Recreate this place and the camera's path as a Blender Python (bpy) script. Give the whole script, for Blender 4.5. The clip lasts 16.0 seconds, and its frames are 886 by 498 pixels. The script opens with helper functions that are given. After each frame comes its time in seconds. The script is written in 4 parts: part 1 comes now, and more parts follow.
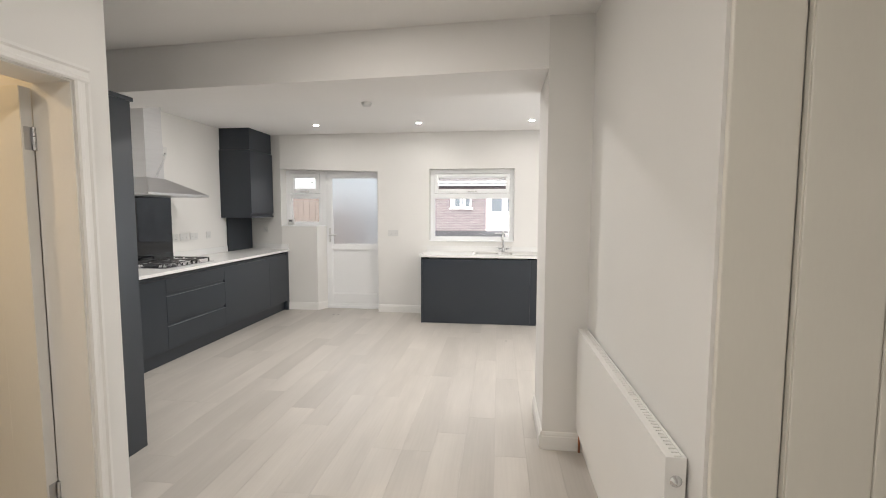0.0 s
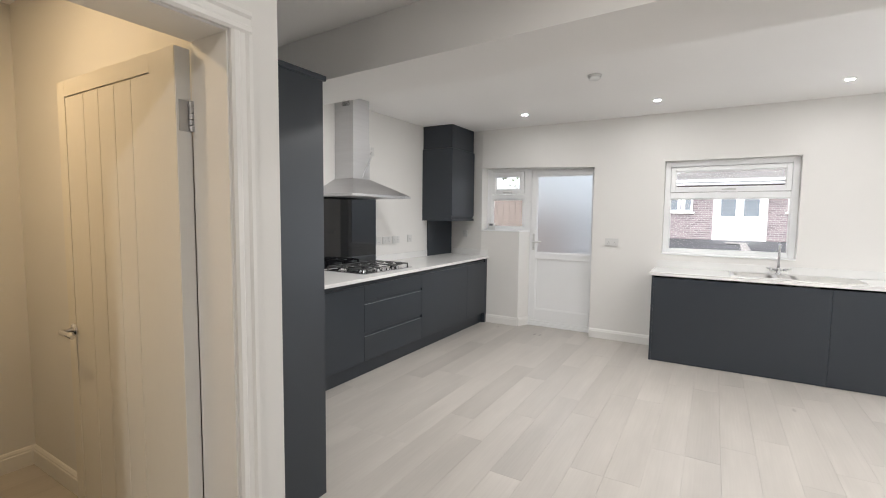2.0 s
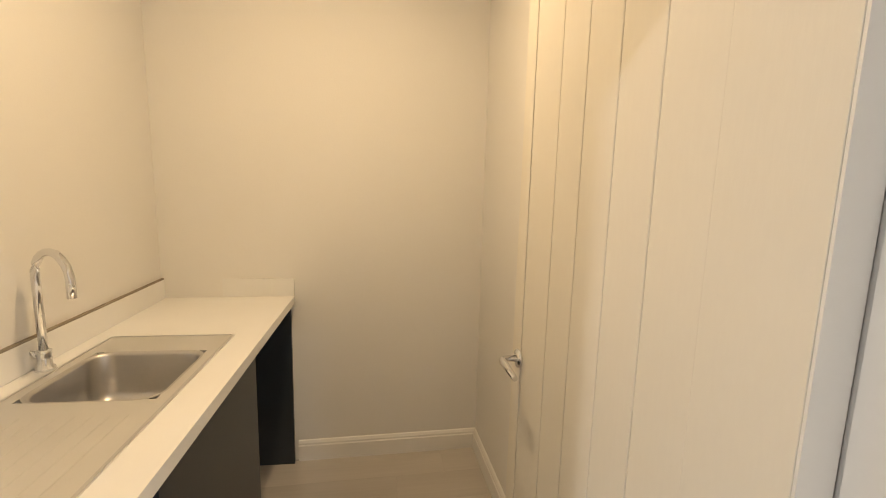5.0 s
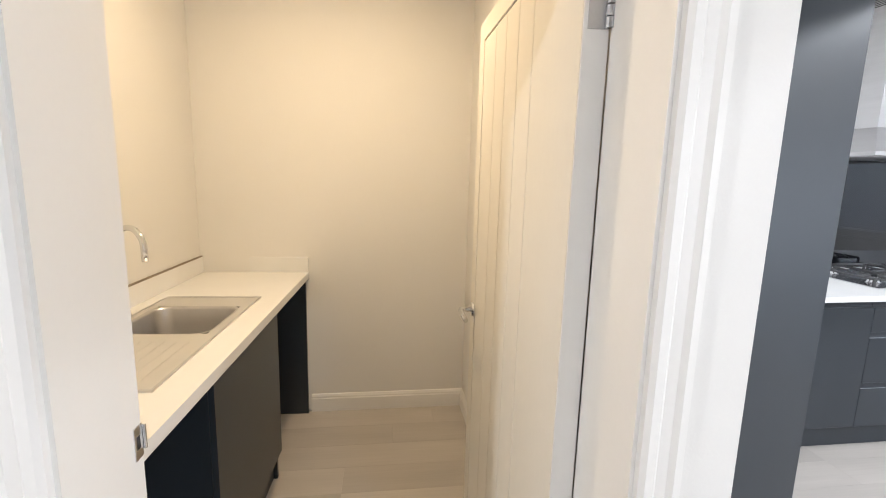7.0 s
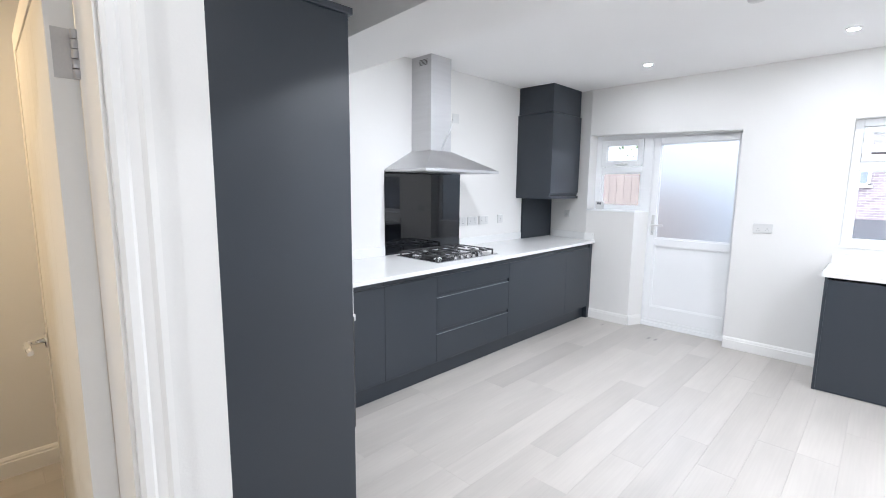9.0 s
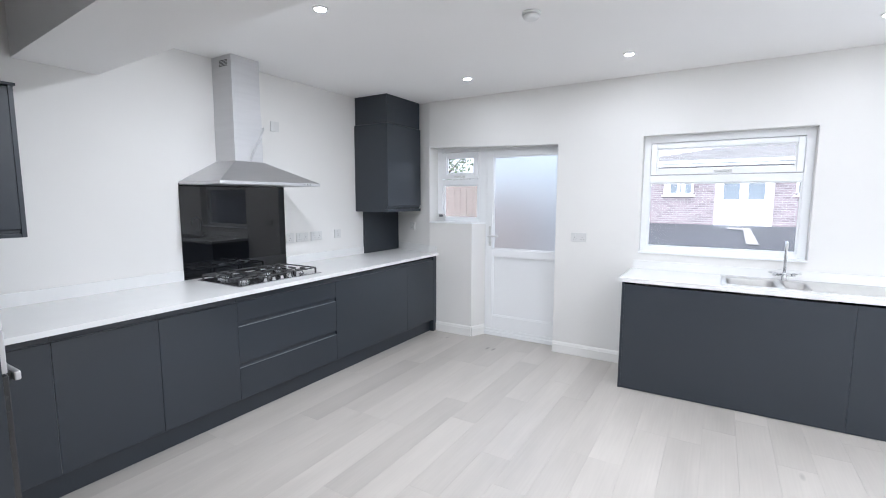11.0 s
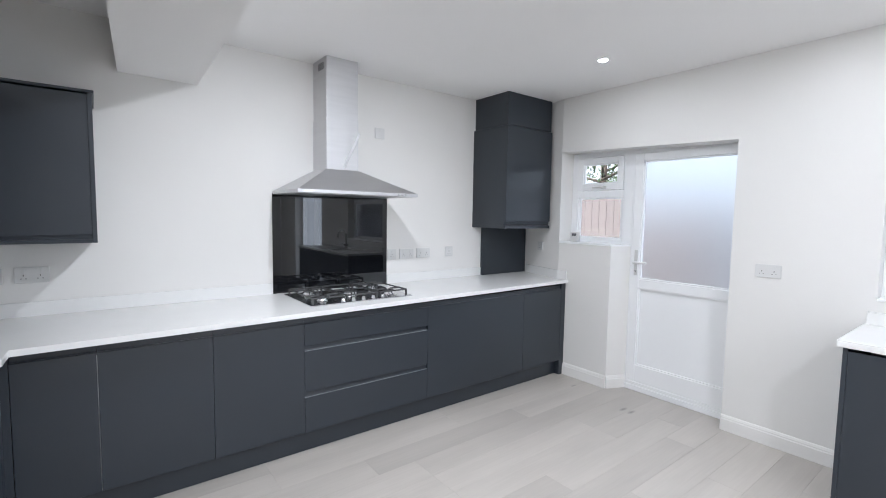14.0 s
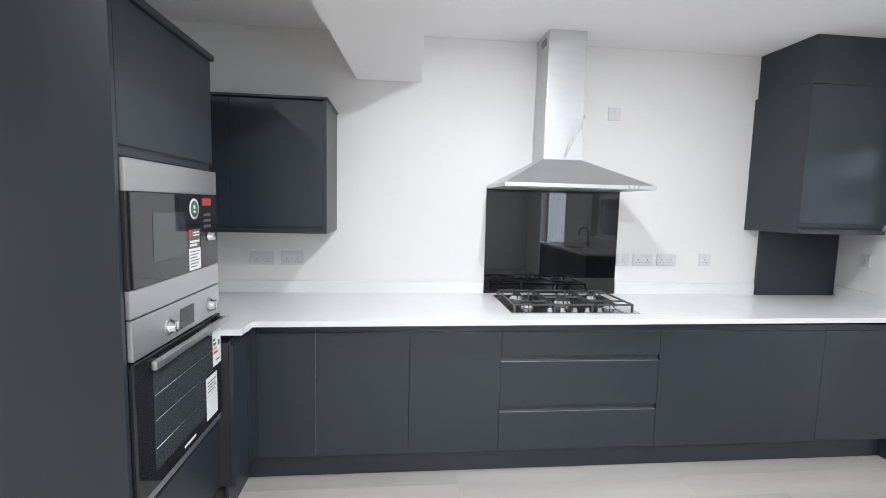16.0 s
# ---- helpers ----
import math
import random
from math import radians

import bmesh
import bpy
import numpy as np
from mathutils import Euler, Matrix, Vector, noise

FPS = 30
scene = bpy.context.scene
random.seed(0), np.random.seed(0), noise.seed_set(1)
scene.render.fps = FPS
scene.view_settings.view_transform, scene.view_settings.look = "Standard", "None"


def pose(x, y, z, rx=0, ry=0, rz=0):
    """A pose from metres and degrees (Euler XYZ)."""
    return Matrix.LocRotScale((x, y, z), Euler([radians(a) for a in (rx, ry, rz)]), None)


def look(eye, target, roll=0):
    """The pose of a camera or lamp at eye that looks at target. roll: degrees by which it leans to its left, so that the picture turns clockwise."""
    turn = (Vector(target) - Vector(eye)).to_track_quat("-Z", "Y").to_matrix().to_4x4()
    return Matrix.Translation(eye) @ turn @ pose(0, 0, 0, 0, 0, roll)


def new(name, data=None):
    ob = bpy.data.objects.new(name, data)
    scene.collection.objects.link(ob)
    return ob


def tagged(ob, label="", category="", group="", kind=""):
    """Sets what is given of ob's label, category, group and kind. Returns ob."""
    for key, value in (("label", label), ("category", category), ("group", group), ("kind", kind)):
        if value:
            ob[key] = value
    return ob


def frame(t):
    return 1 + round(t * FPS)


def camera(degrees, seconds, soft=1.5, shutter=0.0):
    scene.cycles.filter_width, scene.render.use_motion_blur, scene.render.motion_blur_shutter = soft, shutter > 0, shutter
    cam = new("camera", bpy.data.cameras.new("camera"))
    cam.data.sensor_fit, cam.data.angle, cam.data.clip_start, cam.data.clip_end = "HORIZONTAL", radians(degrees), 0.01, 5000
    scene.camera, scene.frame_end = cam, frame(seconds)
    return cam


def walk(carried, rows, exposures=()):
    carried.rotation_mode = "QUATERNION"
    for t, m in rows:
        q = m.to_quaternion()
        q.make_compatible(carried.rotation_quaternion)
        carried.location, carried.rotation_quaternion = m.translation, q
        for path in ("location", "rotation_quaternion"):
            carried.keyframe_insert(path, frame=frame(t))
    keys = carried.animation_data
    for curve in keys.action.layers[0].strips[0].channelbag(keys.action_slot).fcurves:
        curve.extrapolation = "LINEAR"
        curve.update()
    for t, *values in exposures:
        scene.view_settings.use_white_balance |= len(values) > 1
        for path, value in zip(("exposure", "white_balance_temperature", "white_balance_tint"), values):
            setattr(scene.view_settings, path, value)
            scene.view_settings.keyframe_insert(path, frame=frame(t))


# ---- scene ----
cam = camera(88.9, 16.0, soft=1.0)
PATH = [
    (0, (0.328, -0.3, 1.477), (0.086, 1.679, 1.316), 0.1),
    (0.5, (0.29, -0.082, 1.485), (-0.127, 1.867, 1.328), 0.3),
    (1, (0.153, 0.139, 1.493), (-0.43, 2.046, 1.337), 0.4),
    (1.5, (0.02, 0.373, 1.502), (-0.761, 2.208, 1.346), 0.5),
    (2, (-0.168, 0.553, 1.481), (-1.192, 2.264, 1.329), 0.6),
    (2.5, (-0.397, 0.696, 1.484), (-1.663, 2.236, 1.321), 0.9),
    (3, (-0.63, 0.805, 1.475), (-2.102, 2.147, 1.298), 1.0),
    (3.5, (-0.853, 0.877, 1.469), (-2.528, 1.952, 1.274), 0.9),
    (4, (-1.068, 0.918, 1.467), (-2.888, 1.714, 1.24), 1.6),
    (4.5, (-1.224, 0.919, 1.491), (-3.129, 1.46, 1.209), 1.9),
    (4.7, (-1.262, 0.916, 1.478), (-3.193, 1.353, 1.192), 1.4),
    (6.8, (-0.877, 1.01, 1.482), (-2.842, 1.18, 1.147), 1.3),
    (7, (-0.816, 1.002, 1.48), (-2.771, 1.272, 1.156), 1.5),
    (7.5, (-0.678, 1.015, 1.516), (-2.561, 1.608, 1.197), 1.4),
    (8, (-0.579, 1.051, 1.539), (-2.321, 1.984, 1.232), 1.1),
    (8.5, (-0.474, 1.116, 1.55), (-2.041, 2.323, 1.256), 1.0),
    (9, (-0.402, 1.224, 1.526), (-1.79, 2.637, 1.251), 0.6),
    (9.5, (-0.28, 1.353, 1.519), (-1.544, 2.881, 1.256), 0.4),
    (10.2, (-0.147, 1.546, 1.549), (-1.259, 3.188, 1.292), 0.4),
    (12.5, (0.011, 2.232, 1.528), (-0.995, 3.951, 1.34), 0.2),
    (13, (-0.006, 2.364, 1.499), (-1.201, 3.959, 1.343), 0.3),
    (13.5, (-0.093, 2.505, 1.515), (-1.478, 3.94, 1.361), 0.5),
    (14, (-0.156, 2.636, 1.515), (-1.735, 3.854, 1.365), 0.9),
    (14.5, (-0.21, 2.757, 1.524), (-1.958, 3.716, 1.362), 1.1),
    (15, (-0.262, 2.847, 1.509), (-2.139, 3.517, 1.34), 1.3),
    (15.5, (-0.348, 2.946, 1.515), (-2.294, 3.369, 1.329), 1.3),
    (16, (-0.426, 3.051, 1.527), (-2.407, 3.251, 1.333), 1.4),
]
walk(cam, [(t, look(eye, target, roll)) for t, eye, target, roll in PATH],
     exposures=[(0, 2.15, 6500, 10), (2.5, 2.08, 6250, 10), (4.5, 2.45, 6550, 10), (7.0, 2.88, 5750, 10), (8.0, 2.92, 5600, 10), (9.0, 2.75, 5600, 10),
                (10.2, 2.53, 5600, 10), (12.5, 2.3, 5600, 10), (14.5, 2.5, 5700, 10), (16, 2.68, 5750, 10)])

# ---- light ----
world = bpy.data.worlds.new("sky")
scene.world = world
world.use_nodes = True
wn = world.node_tree.nodes
sky = wn.new("ShaderNodeTexSky")
sky.sky_type = "NISHITA"
sky.sun_disc = False
sky.sun_elevation = radians(38)
sky.sun_rotation = radians(200)
sky.dust_density = 4.0
wn["Background"].inputs[1].default_value = 0.12
cloud = wn.new("ShaderNodeHueSaturation")      # a thin even cloud takes most of the blue
cloud.inputs["Saturation"].default_value = 0.18
world.node_tree.links.new(sky.outputs[0], cloud.inputs["Color"])
world.node_tree.links.new(cloud.outputs[0], wn["Background"].inputs[0])
sun = new("sun", bpy.data.lights.new("sun", "SUN"))
sun.data.energy = 0.6
sun.data.angle = radians(12)
sun.data.color = (1.0, 0.97, 0.92)
sun.matrix_world = look((0, 0, 30), (-9, 14, 0))


def downlight(x, y, z, watts, colour):
    la = bpy.data.lights.new("downlight_beam", "AREA")
    la.shape, la.size, la.energy, la.color = "DISK", 0.07, watts, colour
    ob = new("downlight_beam", la)
    ob.location = (x, y, z)
    return ob


daylight = bpy.data.lights.new("patio_daylight", "AREA")     # the sky's light in the opening of the double doors
daylight.shape, daylight.size, daylight.size_y, daylight.energy, daylight.color = "RECTANGLE", 1.34, 1.94, 7.0, (0.94, 0.97, 1.0)
patio_sky = new("patio_daylight", daylight)
patio_sky.matrix_world = look((2.46, 6.34, 1.05), (2.46, 0.0, 1.05))
ZC = 2.625          # ceiling height
# the columns at x = 2.15 and 3.5 are unseen, added beyond the known lamps
LAMPS = [(x, y) for y in (5.51, 3.74) for x in (-2.07, -0.70, 0.73, 2.15, 3.5)]
for x, y in LAMPS:
    downlight(x, y, ZC - 0.012, (0.9 if y > 5 else 6.0) * (0.66 if x < -1 else 1.0 if x < 0 else 0.72 if x < 1 else 0.5), (1.0, 0.96, 0.91))
HALL_LAMPS = [(-0.4, 1.7), (-0.4, -0.6)]
for x, y in HALL_LAMPS:
    downlight(x, y, ZC - 0.012, 1.8 if y > 0 else 6.2, (1.0, 0.94, 0.86))
UTIL_LAMPS = [(-2.5, 0.78)]
for x, y in UTIL_LAMPS:
    downlight(x, y, 2.588, 2.85, (1.0, 0.695, 0.365))

# ---- materials ----


def mat(name, base, rough=0.5, metal=0.0, spec=0.5):
    m = bpy.data.materials.new(name)
    m.use_nodes = True
    b = m.node_tree.nodes["Principled BSDF"]
    b.inputs["Base Color"].default_value = (*base, 1)
    b.inputs["Roughness"].default_value = rough
    b.inputs["Metallic"].default_value = metal
    b.inputs["Specular IOR Level"].default_value = spec
    return m


def vary(m, scale, amount, bump=0.0, bscale=None, stretch=(1, 1, 1), rough=0.0, island=0.0):
    """Colour variation at two scales, fine bump and uneven gloss, in object space."""
    n, l = m.node_tree.nodes, m.node_tree.links
    b = n["Principled BSDF"]
    base = tuple(b.inputs["Base Color"].default_value)
    co = n.new("ShaderNodeTexCoord")
    mp = n.new("ShaderNodeMapping")
    mp.inputs["Scale"].default_value = stretch
    l.new(co.outputs["Object"], mp.inputs[0])
    big, fine = n.new("ShaderNodeTexNoise"), n.new("ShaderNodeTexNoise")
    big.inputs["Scale"].default_value = scale
    big.inputs["Detail"].default_value = 4
    fine.inputs["Scale"].default_value = bscale or scale * 25
    fine.inputs["Detail"].default_value = 3
    for t in (big, fine):
        l.new(mp.outputs[0], t.inputs["Vector"])
    mix = n.new("ShaderNodeMath")
    mix.operation = "MULTIPLY_ADD"
    mix.inputs[1].default_value = 0.35
    l.new(fine.outputs[0], mix.inputs[0])
    l.new(big.outputs[0], mix.inputs[2])
    last = mix
    if island:
        oi = n.new("ShaderNodeObjectInfo")
        add = n.new("ShaderNodeMath")
        add.operation = "MULTIPLY_ADD"
        add.inputs[1].default_value = island
        l.new(oi.outputs["Random"], add.inputs[0])
        l.new(last.outputs[0], add.inputs[2])
        last = add
    ramp = n.new("ShaderNodeMapRange")
    ramp.inputs["From Min"].default_value = 0.4
    ramp.inputs["From Max"].default_value = 1.0 + island
    ramp.inputs["To Min"].default_value = 1 - amount
    ramp.inputs["To Max"].default_value = 1 + amount
    l.new(last.outputs[0], ramp.inputs["Value"])
    mul = n.new("ShaderNodeVectorMath")
    mul.operation = "SCALE"
    mul.inputs[0].default_value = base[:3]
    l.new(ramp.outputs[0], mul.inputs["Scale"])
    l.new(mul.outputs[0], b.inputs["Base Color"])
    if rough:
        r = n.new("ShaderNodeMapRange")
        r0 = b.inputs["Roughness"].default_value
        r.inputs["To Min"].default_value, r.inputs["To Max"].default_value = r0 - rough, r0 + rough
        l.new(big.outputs[0], r.inputs["Value"])
        l.new(r.outputs[0], b.inputs["Roughness"])
    if bump:
        bp = n.new("ShaderNodeBump")
        bp.inputs["Strength"].default_value = bump
        bp.inputs["Distance"].default_value = 0.002
        l.new(fine.outputs[0], bp.inputs["Height"])
        l.new(bp.outputs[0], b.inputs["Normal"])
    return m


def glowing(name, colour, strength):
    m = mat(name, colour, 0.5)
    b = m.node_tree.nodes["Principled BSDF"]
    b.inputs["Emission Color"].default_value = (*colour, 1)
    b.inputs["Emission Strength"].default_value = strength
    return m


def glass(name, rough=0.0, tint=(1, 1, 1)):
    m = mat(name, tint, rough)
    b = m.node_tree.nodes["Principled BSDF"]
    b.inputs["Transmission Weight"].default_value = 1.0
    b.inputs["IOR"].default_value = 1.2
    return m


PAINT = vary(mat("white_wall_paint", (0.76, 0.75, 0.73), 0.75, spec=0.3), 1.3, 0.02, 0.15, 180)
CEIL = vary(mat("white_ceiling_paint", (0.86, 0.85, 0.84), 0.85, spec=0.2), 1.0, 0.015, 0.12, 160)
GLOSS = vary(mat("white_satin_woodwork", (0.80, 0.79, 0.77), 0.38), 3.0, 0.02, 0.05, 90)
CREAM = vary(mat("cream_primed_door", (0.76, 0.73, 0.66), 0.42), 2.0, 0.03, 0.12, 120, (1, 1, 0.2))
UPVC = vary(mat("white_upvc", (0.88, 0.89, 0.90), 0.28), 2.0, 0.01, 0.03, 80)
NAVY = vary(mat("matt_blue_grey_lacquer", (0.0215, 0.0285, 0.039), 0.36, spec=0.62), 1.5, 0.05, 0.04, 300, rough=0.012)
PULL = mat("pale_grey_edge", (0.20, 0.215, 0.23), 0.35)
INNER = mat("dark_carcass_board", (0.025, 0.027, 0.032), 0.6)
TOP_STRIP = vary(mat("brown_grey_strip", (0.26, 0.22, 0.17), 0.75), 12, 0.15)
GREY_CARC = vary(mat("grey_carcass_board", (0.10, 0.095, 0.085), 0.5), 2, 0.04, 0.03, 200)
QUARTZ = vary(mat("white_speckled_worktop", (0.80, 0.80, 0.79), 0.22), 4.0, 0.03, 0.02, 420)
STEEL = vary(mat("brushed_steel", (0.62, 0.62, 0.63), 0.42, 1.0), 3.0, 0.05, 0.06, 240, (1, 1, 12), rough=0.06)
DECK_STEEL = vary(mat("linen_finish_steel", (0.74, 0.735, 0.72), 0.5, 1.0), 5.0, 0.04, 0.05, 260, rough=0.05)
BOWL_STEEL = vary(mat("satin_pressed_steel", (0.58, 0.57, 0.56), 0.37, 1.0), 5.0, 0.06, 0.03, 200, rough=0.015)
POLISHED = vary(mat("polished_hob_steel", (0.50, 0.50, 0.51), 0.16, 1.0), 6.0, 0.05, 0.02, 200, rough=0.04)
CHROME = mat("polished_chrome", (0.75, 0.76, 0.78), 0.08, 1.0)
HINGE = vary(mat("satin_nickel", (0.52, 0.52, 0.53), 0.35, 1.0), 9, 0.1, 0.1)
BLACK_GLASS = mat("black_glass", (0.012, 0.013, 0.016), 0.03, 0.0, 0.8)
SPLASH = mat("black_mirror_glass", (0.004, 0.0045, 0.006), 0.02, 0.0, 0.55)
SPLASH.node_tree.nodes["Principled BSDF"].inputs["IOR"].default_value = 1.5
IRON = vary(mat("enamelled_cast_iron", (0.07, 0.07, 0.072), 0.24), 9, 0.2, 0.1, 220)
DARK = mat("dark_plastic", (0.02, 0.02, 0.022), 0.4)
WHITE_PLASTIC = mat("white_plastic", (0.66, 0.66, 0.65), 0.35)
FILM = glass("thin_protective_film", 0.45, (0.86, 0.87, 0.88))
PAPER = mat("white_sticker_paper", (0.80, 0.80, 0.78), 0.6)
INK = mat("dark_print", (0.10, 0.10, 0.11), 0.6)
RED_INK = mat("red_print", (0.50, 0.05, 0.06), 0.6)
GREEN_INK = mat("green_print", (0.03, 0.12, 0.07), 0.5)
TEAL_INK = mat("blue_print", (0.05, 0.22, 0.42), 0.5)
ORANGE_INK = mat("orange_print", (0.75, 0.28, 0.06), 0.5)
CLEAR = glass("clear_pane")
FAR_GLASS = mat("far_window_glass", (0.16, 0.18, 0.20), 0.1)
FROST = glass("obscured_pane", 0.75, (0.76, 0.79, 0.82))
OVEN_GLASS = mat("oven_door_glass", (0.040, 0.048, 0.052), 0.05, 0.0, 0.9)
LED = glowing("downlight_lens", (1.0, 0.96, 0.90), 12.0)
RED_LED = glowing("red_display", (0.25, 0.02, 0.015), 0.15)
COPPER = mat("copper_pipe", (0.45, 0.20, 0.12), 0.4, 1.0)
MORTAR = vary(mat("grey_mortar", (0.25, 0.235, 0.225), 0.9), 2, 0.1)
TILE = vary(mat("grey_roof_tile", (0.17, 0.162, 0.16), 0.8), 0.8, 0.2, 0.3, 50)
TARMAC = vary(mat("asphalt", (0.055, 0.055, 0.06), 0.8), 0.6, 0.3, 0.6, 60)
FENCE = vary(mat("weathered_fence_timber", (0.15, 0.122, 0.108), 0.85), 1.2, 0.2, 0.3, 60, (1, 1, 0.1), island=0.4)
BARK = vary(mat("bark", (0.10, 0.075, 0.055), 0.9), 3, 0.3, 0.6, 40)
LEAF = vary(mat("leaves", (0.09, 0.12, 0.06), 0.6), 1.5, 0.4)


def laminate():
    """Limed oak print: each board its own tone, cloudy figure, fine grain and a few knots."""
    m = mat("pale_grey_oak_laminate", (0.45, 0.43, 0.40), 0.34, spec=0.5)
    n, l = m.node_tree.nodes, m.node_tree.links
    b = n["Principled BSDF"]
    co, oi = n.new("ShaderNodeTexCoord"), n.new("ShaderNodeObjectInfo")

    def field(kind, stretch, scale, shift):
        mul = n.new("ShaderNodeVectorMath")
        mul.operation = "MULTIPLY"
        mul.inputs[1].default_value = stretch
        l.new(co.outputs["Object"], mul.inputs[0])
        off = n.new("ShaderNodeVectorMath")
        off.operation = "MULTIPLY_ADD"
        off.inputs[1].default_value = shift
        l.new(oi.outputs["Location"], off.inputs[0])
        l.new(mul.outputs[0], off.inputs[2])
        t = n.new(kind)
        t.inputs["Scale"].default_value = scale
        l.new(off.outputs[0], t.inputs["Vector"])
        return t

    def ranged(socket_from, f0, f1, t0, t1):
        r = n.new("ShaderNodeMapRange")
        for key, v in zip(("From Min", "From Max", "To Min", "To Max"), (f0, f1, t0, t1)):
            r.inputs[key].default_value = v
        l.new(socket_from, r.inputs["Value"])
        return r.outputs[0]

    figure = field("ShaderNodeTexNoise", (5.0, 1.0, 1.0), 1.0, (17.3, 5.1, 1.0))
    figure.inputs["Detail"].default_value = 3
    grain = field("ShaderNodeTexNoise", (90.0, 2.5, 1.0), 1.0, (9.1, 3.3, 1.0))
    knots = field("ShaderNodeTexVoronoi", (2.6, 0.9, 1.0), 1.0, (1.7, 1.3, 1.0))
    tone = ranged(oi.outputs["Random"], 0, 0.5, 0.90, 1.03)
    total = tone
    for k in (ranged(figure.outputs[0], 0.3, 0.7, 0.90, 1.06), ranged(grain.outputs[0], 0.3, 0.7, 0.975, 1.025), ranged(knots.outputs["Distance"], 0.012, 0.055, 0.5, 1.0)):
        mul = n.new("ShaderNodeMath")
        mul.operation = "MULTIPLY"
        l.new(total, mul.inputs[0])
        l.new(k, mul.inputs[1])
        total = mul.outputs[0]
    sc = n.new("ShaderNodeVectorMath")
    sc.operation = "SCALE"
    sc.inputs[0].default_value = (0.49, 0.458, 0.42)
    l.new(total, sc.inputs["Scale"])
    l.new(sc.outputs[0], b.inputs["Base Color"])
    l.new(ranged(figure.outputs[0], 0.2, 0.8, 0.34, 0.40), b.inputs["Roughness"])
    bp = n.new("ShaderNodeBump")
    bp.inputs["Strength"].default_value = 0.06
    bp.inputs["Distance"].default_value = 0.001
    l.new(grain.outputs[0], bp.inputs["Height"])
    l.new(bp.outputs[0], b.inputs["Normal"])
    return m


LAMINATE = laminate()
JOINT = mat("floor_joint", (0.40, 0.38, 0.36), 0.7)

# ---- builders ----
ORG = {}


def thing(name, x, y, z, label, category, group=""):
    ob = tagged(new(name), label, category, group)
    ob.location = (x, y, z)
    ORG[ob] = Vector((x, y, z))
    return ob


def part(name, bm, material, parent=None, label=""):
    """Links a bmesh given in world places as one mesh, under parent if there is one."""
    o = ORG.get(parent, Vector((0, 0, 0)))
    bmesh.ops.translate(bm, verts=bm.verts, vec=-o)
    bmesh.ops.recalc_face_normals(bm, faces=bm.faces)
    me = bpy.data.meshes.new(name)
    bm.to_mesh(me)
    bm.free()
    me.materials.append(material)
    ob = new(name, me)
    if parent:
        ob.parent = parent
        ORG[ob] = o
    if label:
        ob["label"] = label
    return ob


def box(*b, bevel=0.0, bm=None, seg=2):
    """A box from its two corners; into bm if given."""
    bm = bm or bmesh.new()
    lo, hi = [min(b[k], b[k + 3]) for k in range(3)], [max(b[k], b[k + 3]) for k in range(3)]
    one = bmesh.new()
    m = Matrix.LocRotScale([(p + q) / 2 for p, q in zip(lo, hi)], None, [q - p for p, q in zip(lo, hi)])
    bmesh.ops.create_cube(one, size=1, matrix=m)
    if bevel:
        bmesh.ops.bevel(one, geom=one.edges[:], offset=bevel, segments=seg, affect="EDGES", profile=0.6)
    me = bpy.data.meshes.new("one")
    one.to_mesh(me)
    one.free()
    bm.from_mesh(me)
    bpy.data.meshes.remove(me)
    return bm


def boxes(rows, bevel=0.0):
    bm = bmesh.new()
    for r in rows:
        box(*r, bevel=bevel, bm=bm)
    return bm


def prism(poly, axis, a, b, bm=None):
    """Extrudes a polygon, given in the two axes other than axis (in x, y, z order), from a to b."""
    bm = bm or bmesh.new()
    put = {"x": lambda p, t: (t, p[0], p[1]), "y": lambda p, t: (p[0], t, p[1]), "z": lambda p, t: (p[0], p[1], t)}[axis]
    lo, hi = [bm.verts.new(put(p, a)) for p in poly], [bm.verts.new(put(p, b)) for p in poly]
    bm.faces.new(lo)
    bm.faces.new(hi)
    for k in range(len(poly)):
        j = (k + 1) % len(poly)
        bm.faces.new((lo[k], lo[j], hi[j], hi[k]))
    return bm


def tube(points, radius, sides=12, bm=None, caps=True):
    """A round bar through points."""
    bm = bm or bmesh.new()
    pts = [Vector(p) for p in points]
    rings = []
    up = Vector((0.0123, 0.02, 1)).normalized()
    for k, p in enumerate(pts):
        d = (pts[min(k + 1, len(pts) - 1)] - pts[max(k - 1, 0)]).normalized()
        side = d.cross(up if abs(d.dot(up)) < 0.95 else Vector((1, 0.01, 0))).normalized()
        over = side.cross(d)
        r = radius[k] if isinstance(radius, (list, tuple)) else radius
        rings.append([bm.verts.new(p + r * (math.cos(a) * side + math.sin(a) * over)) for a in [2 * math.pi * j / sides for j in range(sides)]])
    for r0, r1 in zip(rings, rings[1:]):
        for j in range(sides):
            f = bm.faces.new((r0[j], r0[(j + 1) % sides], r1[(j + 1) % sides], r1[j]))
            f.smooth = True
    if caps:
        bm.faces.new(rings[0])
        bm.faces.new(rings[-1])
    return bm


